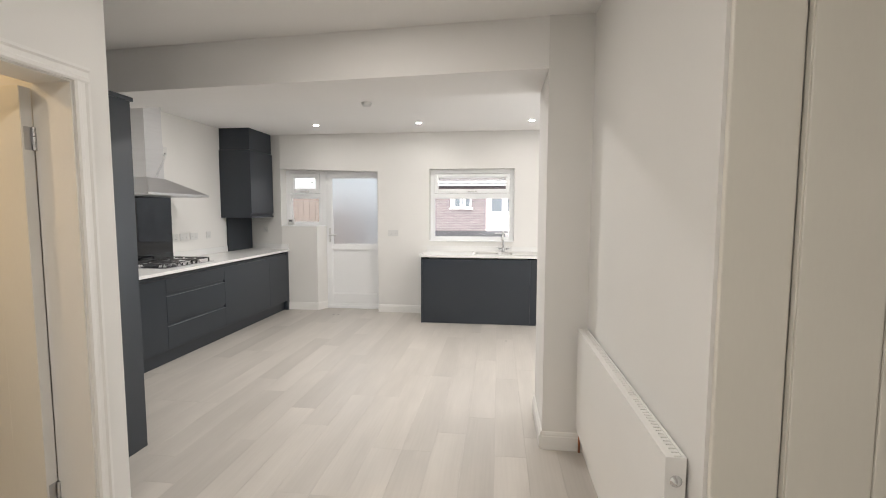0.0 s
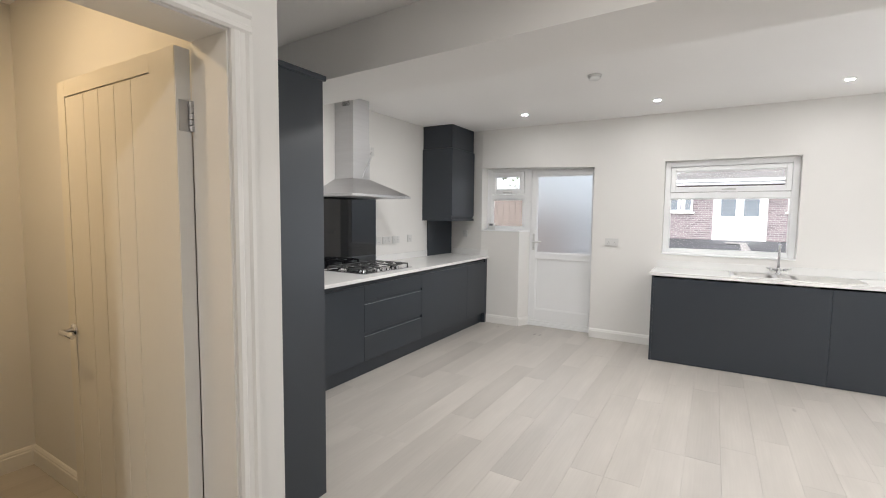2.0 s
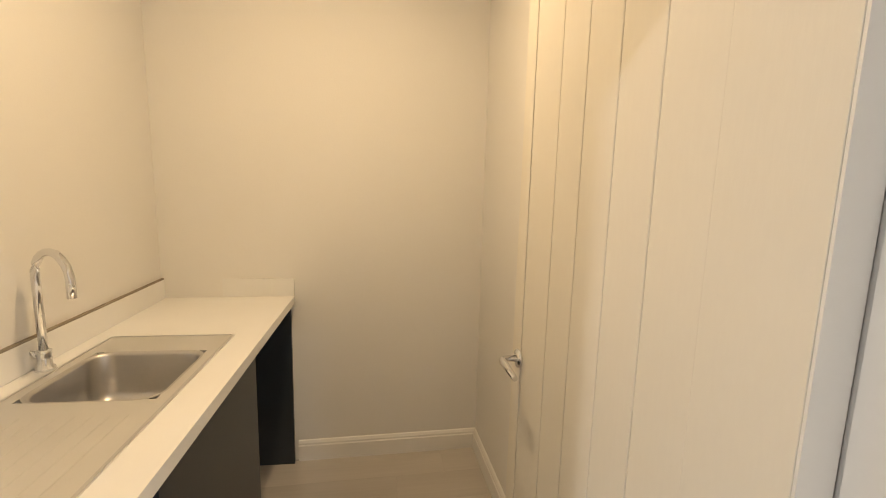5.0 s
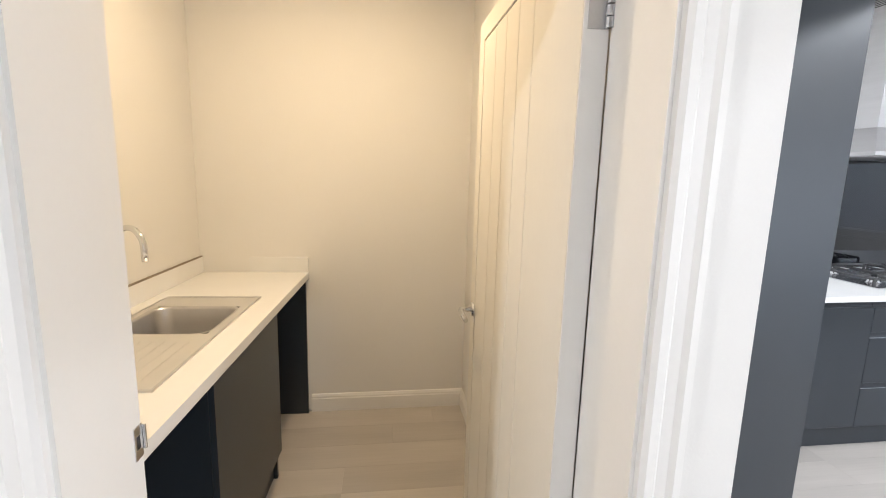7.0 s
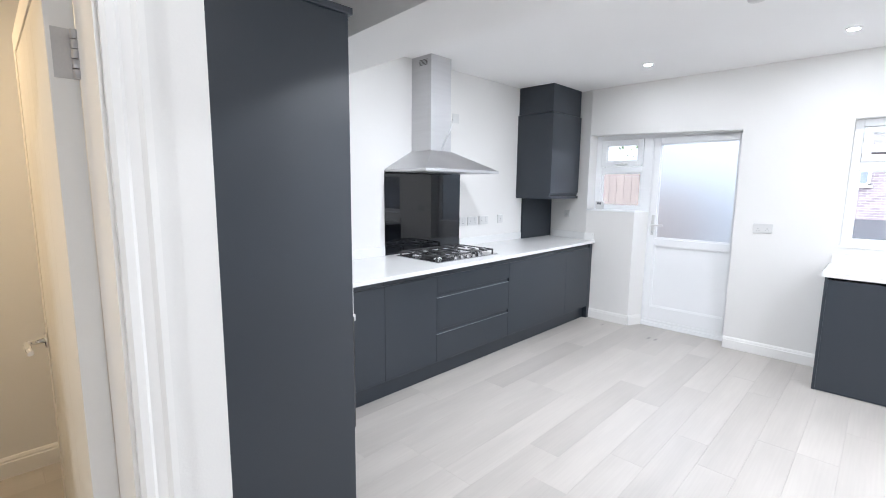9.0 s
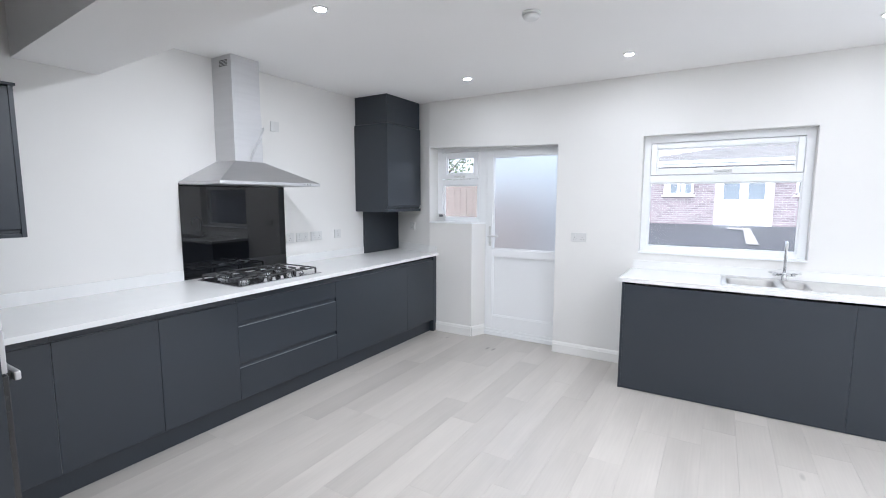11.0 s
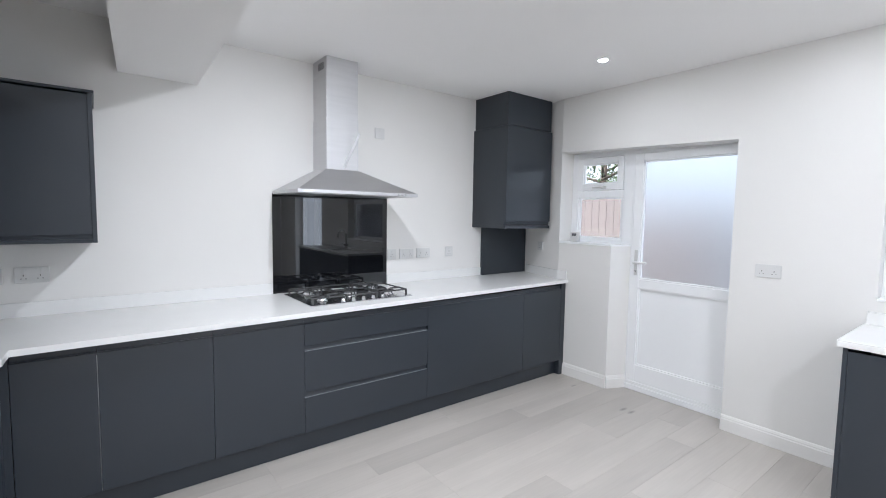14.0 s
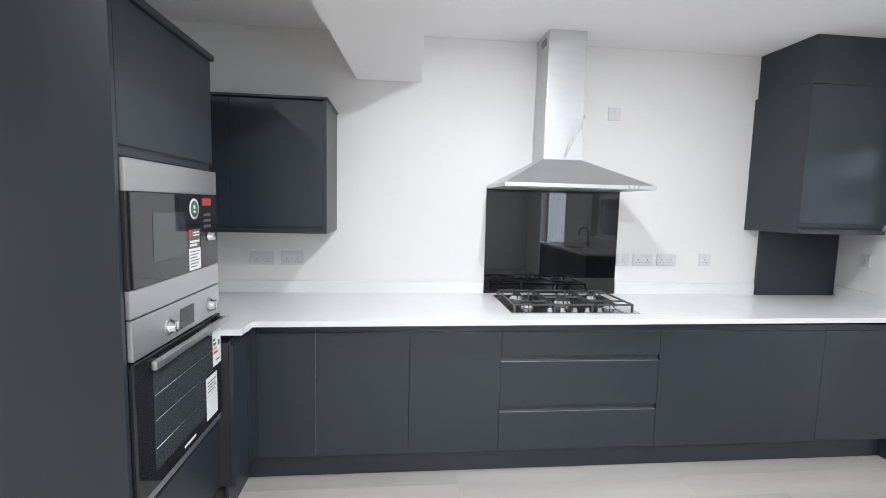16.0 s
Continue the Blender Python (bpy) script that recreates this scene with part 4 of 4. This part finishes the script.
def bowl(x0, x1, y0, y1, ztop, depth, parent, material=BOWL_STEEL):
    """A pressed bowl with rounded corners, open at the top."""
    bm = bmesh.new()

    def ring(inset, z, r):
        out = []
        for cx, cy, a0 in ((x1 - inset - r, y1 - inset - r, 0), (x0 + inset + r, y1 - inset - r, 90), (x0 + inset + r, y0 + inset + r, 180), (x1 - inset - r, y0 + inset + r, 270)):
            for k in range(5):
                a = radians(a0 + 22.5 * k)
                out.append(bm.verts.new((cx + r * math.cos(a), cy + r * math.sin(a), z)))
        return out
    rings = [ring(-0.008, ztop, 0.062), ring(-0.001, ztop + 0.0006, 0.060), ring(0.004, ztop - 0.003, 0.058), ring(0.006, ztop - 0.010, 0.058)]
    for k in range(6):
        a = radians(18 * k)
        rings.append(ring(0.012 + 0.035 * (1 - math.cos(a)), ztop - depth + 0.035 - 0.035 * math.sin(a), 0.055 - 0.02 * k / 5))
    for r0, r1 in zip(rings, rings[1:]):
        for j in range(20):
            bm.faces.new((r0[j], r0[(j + 1) % 20], r1[(j + 1) % 20], r1[j])).smooth = True
    bm.faces.new(rings[-1]).smooth = True
    p = part("bowl", bm, material, parent)
    cx, cy = (x0 + x1) / 2, (y0 + y1) / 2
    part("drain", turned([(0.012, 0.002), (0.035, 0.002), (0.038, 0.0005), (0.036, 0.0), (0.012, 0.0)], cx, cy, ztop - depth + 0.001), CHROME, p)


def sink(label, x0, x1, y0, y1, bowls, drain, zt):
    s = thing("sink", (x0 + x1) / 2, (y0 + y1) / 2, zt, label, "sink")
    xs = sorted({x0, x1, *[v for b in bowls for v in b[:2]]})
    by0, by1 = bowls[0][2], bowls[0][3]
    rim = boxes([(x0, y0, zt, x1, by0, zt + 0.004), (x0, by1, zt, x1, y1, zt + 0.004)])
    for a, b in zip(xs, xs[1:]):
        if not any(abs(a - w[0]) < 1e-6 for w in bowls):
            box(a, by0, zt, b, by1, zt + 0.004, bm=rim)
    part("deck", rim, DECK_STEEL, s)
    part("rim_bead", boxes([(x0, y0, zt + 0.0038, x1, y0 + 0.008, zt + 0.0065), (x0, y1 - 0.008, zt + 0.0038, x1, y1, zt + 0.0065), (x0, y0 + 0.008, zt + 0.0038, x0 + 0.008, y1 - 0.008, zt + 0.0065), (x1 - 0.008, y0 + 0.008, zt + 0.0038, x1, y1 - 0.008, zt + 0.0065)], 0.001), STEEL, s)
    for b in bowls:
        bowl(*b[:4], zt + 0.0038, b[4], s)
    d0, d1 = drain
    for k in range(8):
        y = by0 + 0.03 + (by1 - by0 - 0.06) * k / 7
        part("drainer_rib", box(d0, y - 0.005, zt + 0.0038, d1, y + 0.005, zt + 0.0055, bevel=0.0008, seg=1), DECK_STEEL, s)
    return s


sink("stainless steel one and a half bowl sink with ribbed drainer", -0.012, 0.99, 5.66, 6.12, [(*B1, BY0, BY1, 0.16), (*B2, BY0, BY1, 0.11)], (0.60, 0.95), WT)


def arc_tap(x, y, z, label, dx, dy, height, reach, two):
    """A mixer with a swan neck that reaches towards (dx, dy)."""
    t = thing("tap", x, y, z, label, "tap")
    r = reach / 2
    base = [(0, 0), (0.026, 0), (0.025, 0.008), (0.018, 0.012), (0.018, 0.05), (0.020, 0.06), (0, 0.062)]
    part("body", turned(base, x, y, z), CHROME, t)
    pts = [(x, y, z + 0.05), (x, y, z + height - r)]
    for k in range(1, 13):
        a = math.pi * k / 12
        u = r - r * math.cos(a)
        pts.append((x + dx * u, y + dy * u, z + height - r + r * math.sin(a)))
    pts.append((x + dx * reach, y + dy * reach, z + height - r - 0.05))
    part("spout", tube(pts, 0.0115, 14), CHROME, t)
    if two:
        part("cross_body", tube([(x - 0.05, y, z + 0.045), (x + 0.05, y, z + 0.045)], 0.013), CHROME, t)
        for s in (-1, 1):
            part("lever", tube([(x + s * 0.05, y, z + 0.045), (x + s * 0.062, y, z + 0.047), (x + s * 0.068, y - 0.01, z + 0.055), (x + s * 0.10, y - 0.03, z + 0.062)], [0.016, 0.016, 0.007, 0.005]), CHROME, t)
    else:
        part("lever", tube([(x, y - 0.018, z + 0.045), (x, y - 0.04, z + 0.055), (x, y - 0.075, z + 0.075)], [0.010, 0.007, 0.005]), CHROME, t)
    return t


arc_tap(0.40, 6.085, WT + 0.004, "chrome swan-neck mixer tap with two levers at the sink", -0.1, -1.0, 0.30, 0.16, True)

# thermostat on the side window's sill
th = thing("thermostat", -2.82, 6.28, 1.28, "small white room thermostat standing on the window sill", "thermostat")
part("case", box(-2.865, 6.275, 1.290, -2.765, 6.30, 1.372, bevel=0.006), WHITE_PLASTIC, th)
part("screen", box(-2.845, 6.2738, 1.335, -2.795, 6.2755, 1.36), INK, th)
part("stand", box(-2.85, 6.26, 1.2802, -2.78, 6.32, 1.291, bevel=0.003), WHITE_PLASTIC, th)

# ceiling fittings
for k, (x, y) in enumerate(LAMPS + HALL_LAMPS):
    d = thing("downlight", x, y, ZC, "small white recessed ceiling downlight, lit", "downlight", "ceiling downlights")
    part("bezel", turned([(0.032, 0.0), (0.045, 0.0), (0.043, -0.005), (0.033, -0.006)], x, y, ZC - 0.0005), GLOSS, d)
    part("lens", turned([(0, -0.005), (0.033, -0.005), (0.031, -0.009), (0, -0.010)], x, y, ZC), LED, d)
for x, y in UTIL_LAMPS:
    d = thing("downlight", x, y, 2.60, "small white recessed ceiling downlight, lit", "downlight", "ceiling downlights")
    part("bezel", turned([(0.032, 0.0), (0.045, 0.0), (0.043, -0.005), (0.033, -0.006)], x, y, 2.5995), GLOSS, d)
    part("lens", turned([(0, -0.005), (0.033, -0.005), (0.031, -0.009), (0, -0.010)], x, y, 2.60), LED, d)
sm = thing("smoke_alarm", -1.06, 4.42, ZC, "round white smoke alarm on the ceiling", "smoke alarm")
part("base", turned([(0, 0), (0.056, 0), (0.056, -0.012), (0, -0.012)], -1.06, 4.42, ZC - 0.0005), WHITE_PLASTIC, sm)
part("cover", turned([(0, -0.014), (0.050, -0.014), (0.048, -0.026), (0.040, -0.036), (0.030, -0.039), (0, -0.040)], -1.06, 4.42, ZC), WHITE_PLASTIC, sm)
part("vent_ring", turned([(0, -0.012), (0.044, -0.012), (0.044, -0.015), (0, -0.015)], -1.06, 4.42, ZC - 0.0002), DARK, sm)

# ---- utility room ----
before_run = set(scene.collection.objects)
UT = 0.89
wt = boxes([(XU + 0.001, -0.029, UT - 0.038, -2.80, 0.575, UT), (-2.46, -0.029, UT - 0.038, -1.625, 0.575, UT), (-2.80, 0.43, UT - 0.038, -2.46, 0.575, UT), (-2.80, -0.029, UT - 0.038, -2.46, 0.09, UT)])
bmesh.ops.remove_doubles(wt, verts=wt.verts, dist=1e-5)
tagged(part("worktop", wt, QUARTZ), "white speckled utility worktop", "worktop")
back_up = tagged(part("upstand", box(XU + 0.016, -0.029, UT, -1.64, -0.015, UT + 0.09, bevel=0.002), QUARTZ), "white utility worktop upstand with a thin dark top strip", "upstand")
# a thin brown-grey strip drawn along the top of the upstand
part("top_strip", box(XU + 0.018, -0.029, UT + 0.0905, -1.642, -0.016, UT + 0.096), TOP_STRIP, back_up, "thin brown-grey strip along the upstand's top")
tagged(part("upstand", box(XU + 0.0008, -0.029, UT, XU + 0.015, 0.575, UT + 0.09, bevel=0.002), QUARTZ), "short white worktop upstand on the end wall", "upstand")
uu = thing("base_cabinet", -2.55, 0.3, 0, "matt grey utility base cabinet under the sink", "cabinet")
part("side_panel", box(-2.206, 0.0, 0.0, -2.188, 0.535, UT - 0.04, bevel=0.001), NAVY, uu)
part("side_panel", box(-2.905, 0.0, 0.0, -2.887, 0.535, UT - 0.04, bevel=0.001), NAVY, uu)
part("body", box(-2.887, 0.0, 0.14, -2.206, 0.02, UT - 0.05), INNER, uu)
part("base_board", box(-2.887, 0.02, 0.14, -2.206, 0.53, 0.158), INNER, uu)
part("door", box(-2.903, 0.536, 0.142, -2.190, 0.555, UT - 0.06, bevel=0.001), NAVY, uu)
part("plinth", box(-2.903, 0.50, 0.0, -2.190, 0.516, 0.139), NAVY, uu)
tagged(part("end_panel", box(XU + 0.017, -0.028, 0.0, XU + 0.036, 0.56, UT - 0.039, bevel=0.001), NAVY), "dark blue-grey end panel holding the utility worktop", "panel")
tagged(part("end_panel", box(-1.665, -0.028, 0.0, -1.645, 0.54, UT - 0.039, bevel=0.001), NAVY), "dark blue-grey end panel holding the utility worktop", "panel")
sink("stainless steel single bowl sink with drainer in the utility", -2.955, -2.02, 0.05, 0.47, [(-2.80, -2.46, 0.09, 0.43, 0.16)], (-2.38, -2.06), UT)
arc_tap(-2.68, 0.02, UT + 0.001, "chrome swan-neck tap at the utility sink", 0.45, 0.9, 0.36, 0.15, False)

# the run follows the utility wall, which is out of square with the end wall
skew = Matrix.Translation((XU, 0.57, 0)) @ Matrix.Rotation(radians(-2.6), 4, "Z") @ Matrix.Translation((-XU, -0.57, 0))
for ob in [o for o in scene.collection.objects if o.parent is None and o not in before_run and "downlight" not in o.name]:
    ob.matrix_world = skew @ ob.matrix_basis

# ---- outside ----


def mesh_of(name, verts, faces, material, parent=None, label=""):
    bm = bmesh.new()
    vs = [bm.verts.new(v) for v in verts]
    for f in faces:
        bm.faces.new([vs[k] for k in f])
    return part(name, bm, material, parent, label)


# the yard climbs gently away from the house and runs out level to the horizon
gb = bmesh.new()
rows = [[gb.verts.new((x, y, z)) for x in (-900, -40, 0, 40, 900)] for y, z in ((YO + 0.001, -0.08), (10.5, -0.05), (19.9, 0.66), (32.0, 0.7), (2500.0, 0.7))]
for r0, r1 in zip(rows, rows[1:]):
    for k in range(4):
        gb.faces.new((r0[k], r0[k + 1], r1[k + 1], r1[k]))
structure("ground", gb, TARMAC, "dark asphalt yard rising gently from the back door", "ground")
mesh_of("path_slab", [(0.18, 18.7, 0.604), (0.60, 18.6, 0.597), (0.58, 15.8, 0.385), (0.86, 15.8, 0.385), (0.80, 19.0, 0.627), (0.18, 19.05, 0.631)], [(0, 1, 4, 5), (1, 2, 3, 4)], MORTAR)
tagged(bpy.data.objects["path_slab"], "pale concrete strip laid across the dark yard", "paving")

# unseen pale slab, added to throw daylight up under the lintels
structure("bounce_ground", box(-6.0, YO + 0.002, -0.2, 5.6, 10.8, -0.01), vary(mat("pale_bounce_surface", (0.45, 0.44, 0.42), 0.85), 0.8, 0.12, 0.3, 60), "pale unseen ground slab added to bounce daylight into the openings", "paving")
brick_wall = mat("brickwork", (0.27, 0.16, 0.13), 0.85)
bn, bl = brick_wall.node_tree.nodes, brick_wall.node_tree.links
bt = bn.new("ShaderNodeTexBrick")
bt.inputs["Scale"].default_value = 1.0
bt.inputs["Brick Width"].default_value = 0.225
bt.inputs["Row Height"].default_value = 0.075
bt.inputs["Mortar Size"].default_value = 0.008
bt.inputs["Color1"].default_value = (0.21, 0.172, 0.178, 1)
bt.inputs["Color2"].default_value = (0.135, 0.11, 0.118, 1)
bt.inputs["Mortar"].default_value = (0.27, 0.255, 0.25, 1)
bc = bn.new("ShaderNodeTexCoord")
sp, cb = bn.new("ShaderNodeSeparateXYZ"), bn.new("ShaderNodeCombineXYZ")
bl.new(bc.outputs["Object"], sp.inputs[0])
bl.new(sp.outputs["X"], cb.inputs["X"])
bl.new(sp.outputs["Z"], cb.inputs["Y"])
bl.new(cb.outputs[0], bt.inputs["Vector"])
bl.new(bt.outputs["Color"], bn["Principled BSDF"].inputs["Base Color"])

HY, HZ0, HE = 20.0, 0.5, 2.66
ho = thing("bungalow", 2.0, HY, HZ0, "brick bungalow with grey hipped roof across the yard", "house")
wallb = boxes([(-3.0, HY, HZ0, 10.0, HY + 6.5, HE)])
part("wall", wallb, brick_wall, ho)
part("fascia", boxes([(-3.4, HY - 0.42, HE, 10.4, HY - 0.39, HE + 0.16), (-3.4, HY - 0.42, HE, -3.37, HY + 6.9, HE + 0.16)]), UPVC, ho)
part("soffit", box(-3.4, HY - 0.40, HE - 0.01, 10.4, HY + 6.9, HE + 0.004), UPVC, ho)
part("gutter", tube([(-3.4, HY - 0.47, HE + 0.13), (10.4, HY - 0.47, HE + 0.13)], 0.055, 8), UPVC, ho)
ez, rz = HE + 0.16, 3.62
roof = mesh_of("roof", [(-3.45, HY - 0.45, ez), (10.45, HY - 0.45, ez), (10.45, HY + 6.95, ez), (-3.45, HY + 6.95, ez), (0.4, HY + 3.2, rz), (6.5, HY + 3.2, rz)],
               [(0, 1, 5, 4), (1, 2, 5), (2, 3, 4, 5), (3, 0, 4), (3, 2, 1, 0)], TILE, ho)
sl = Vector((0, 3.65, rz - ez)).normalized()
for k in range(11):
    d = 0.33 * k + 0.05
    y, z = HY - 0.45 + sl.y * d, ez + sl.z * d
    f = d / 3.9
    x0, x1 = -3.45 + 3.85 * f, 10.45 - 3.95 * f
    part("tile_course", box(x0, y, z - 0.005, x1, y + 0.05, z + 0.035), TILE, roof)


def far_window(x0, x1, z0, z1, lights, y):
    w = part("window", boxes([(x0, y - 0.03, z0, x1, y + 0.02, z0 + 0.07), (x0, y - 0.03, z1 - 0.07, x1, y + 0.02, z1), (x0, y - 0.03, z0, x0 + 0.07, y + 0.02, z1), (x1 - 0.07, y - 0.03, z0, x1, y + 0.02, z1)]
                   + [(x0 + (x1 - x0) * k / lights - 0.045, y - 0.028, z0, x0 + (x1 - x0) * k / lights + 0.045, y + 0.018, z1) for k in range(1, lights)]), UPVC, ho)
    part("pane", box(x0 + 0.05, y - 0.005, z0 + 0.05, x1 - 0.05, y + 0.001, z1 - 0.05), FAR_GLASS, w)
    part("window_sill", box(x0 - 0.06, y - 0.08, z0 - 0.06, x1 + 0.06, y - 0.001, z0), UPVC, w)
    for k in range(lights):
        a = x0 + (x1 - x0) * k / lights
        part("curtain", box(a + 0.09, y - 0.012, z0 + 0.08, a + 0.09 + 0.12, y - 0.0055, z1 - 0.08), PAPER, w)


far_window(-1.82, -0.88, 1.68, 2.30, 2, HY)
far_window(1.98, 2.9, 1.68, 2.30, 2, HY)
dp = part("patio_door", boxes([(-0.22, HY - 0.05, 0.66, 1.42, HY + 0.02, 1.52), (-0.22, HY - 0.05, 2.22, 1.42, HY + 0.02, 2.32)] + [(x, HY - 0.05, 1.52, x + 0.24, HY + 0.02, 2.22) for x in (-0.22, 0.48, 1.18)]), UPVC, ho, "white panelled double door with glazed top")
for x in (0.02, 0.72):
    part("pane", box(x, HY - 0.02, 1.52, x + 0.46, HY - 0.014, 2.22), FAR_GLASS, dp)

h2 = thing("brick_house", 9, 38, 0.7, "taller brick house far behind the bungalow", "house")
part("wall", box(0.2, 38, 0.7, 16, 46, 6.3), brick_wall, h2)
mesh_of("roof", [(-0.3, 37.5, 6.3), (16.5, 37.5, 6.3), (16.5, 46.5, 6.3), (-0.3, 46.5, 6.3), (4.0, 42, 9.3), (12, 42, 9.3)], [(0, 1, 5, 4), (1, 2, 5), (2, 3, 4, 5), (3, 0, 4), (3, 2, 1, 0)], TILE, h2)
for x in (1.2, 4.0, 7.0):
    part("window", box(x, 37.96, 3.9, x + 1.3, 38.0, 5.1), UPVC, h2)

# close-boarded fence beside the side window
rnd_f = random.Random(2)
fe = thing("fence", -5, 8.9, 0, "weathered close-boarded timber garden fence", "fence")
for k in range(44):
    x = -8.0 + 0.128 * k
    part("fence_board", box(x, 8.9, -0.06, x + 0.1245, 8.918, 1.80 + rnd_f.uniform(-0.012, 0.012)), FENCE, fe)
for z in (0.35, 1.0, 1.6):
    part("rail", box(-8.0, 8.918, z, -2.37, 8.965, z + 0.08), FENCE, fe)
for x in (-7.9, -6.1, -4.3, -2.5):
    part("post", box(x, 8.965, -0.06, x + 0.09, 9.05, 1.85), FENCE, fe)


def tree(x, y, z, height, spread, seed, label):
    r = random.Random(seed)
    t = thing("tree", x, y, z, label, "tree")
    top = z + height
    part("trunk", tube([(x, y, z - 0.05), (x + 0.05, y, z + height * 0.3), (x - 0.05, y + 0.1, z + height * 0.6), (x, y, top * 0.9)], [0.22, 0.16, 0.10, 0.03], 8), BARK, t)
    limbs = bmesh.new()
    tips = []
    for k in range(12):
        a, zz = r.uniform(0, 6.28), z + height * r.uniform(0.28, 0.75)
        l = spread * r.uniform(0.5, 1.0) * (1.15 - (zz - z) / height * 0.7)
        tip = Vector((x + l * math.cos(a), y + l * math.sin(a), zz + l * r.uniform(0.2, 0.7)))
        tube([(x, y, zz), ((x + tip.x) / 2, (y + tip.y) / 2, zz + l * 0.15), tip], [0.06, 0.04, 0.015], 6, limbs)
        tips += [tip, tip.lerp(Vector((x, y, zz)), 0.4)]
    part("limbs", limbs, BARK, t)
    crown = bmesh.new()
    for tip in tips + [Vector((x, y, top))]:
        for k in range(70):
            p = tip + Vector((r.gauss(0, 0.36), r.gauss(0, 0.36), r.gauss(0, 0.30))) * spread * 0.45
            u, v = [Vector((r.uniform(-1, 1), r.uniform(-1, 1), r.uniform(-1, 1))).normalized() * r.uniform(0.05, 0.10) for _ in "ab"]
            crown.faces.new([crown.verts.new(q) for q in (p - u, p - v * 0.5, p + u, p + v * 0.5)])
    part("crown", crown, LEAF, t)
    return t


tree(-9.2, 16.5, 0.4, 5.0, 2.2, 3, "leafy green garden tree behind the fence")
tree(-5.9, 18.0, 0.5, 4.2, 1.7, 8, "leafy green garden tree behind the fence")

# ---- floor boards ----
rnd = random.Random(4)
W, LN = 0.192, 1.29
proto = {}


def board_mesh(length):
    key = round(length, 2)
    if key not in proto:
        bm = box(-W / 2 + 0.0003, 0.0003, -0.012, W / 2 - 0.0003, key - 0.0003, 0.0, bevel=0.0)
        bmesh.ops.bevel(bm, geom=[e for e in bm.edges if e.verts[0].co.z > -0.001 and e.verts[1].co.z > -0.001], offset=0.0004, segments=1, affect="EDGES")
        me = bpy.data.meshes.new("plank")
        bm.to_mesh(me)
        bm.free()
        me.materials.append(LAMINATE)
        proto[key] = me
    return proto[key]


fl = bpy.data.objects["floor"]
x = -3.52 + W / 2
while x < 4.2:
    y = -2.1 - rnd.choice((0.2, 0.45, 0.7, 0.95, 1.2))
    while y < 6.38:
        a, b = max(y, -2.05), min(y + LN, 6.36 if -2.4 < x < -1.5 else 6.185)
        if b - a > 0.05:
            p = new("plank", board_mesh(b - a))
            p.location = (x, a, 0)
            p.parent = fl
        y += LN
    x += W
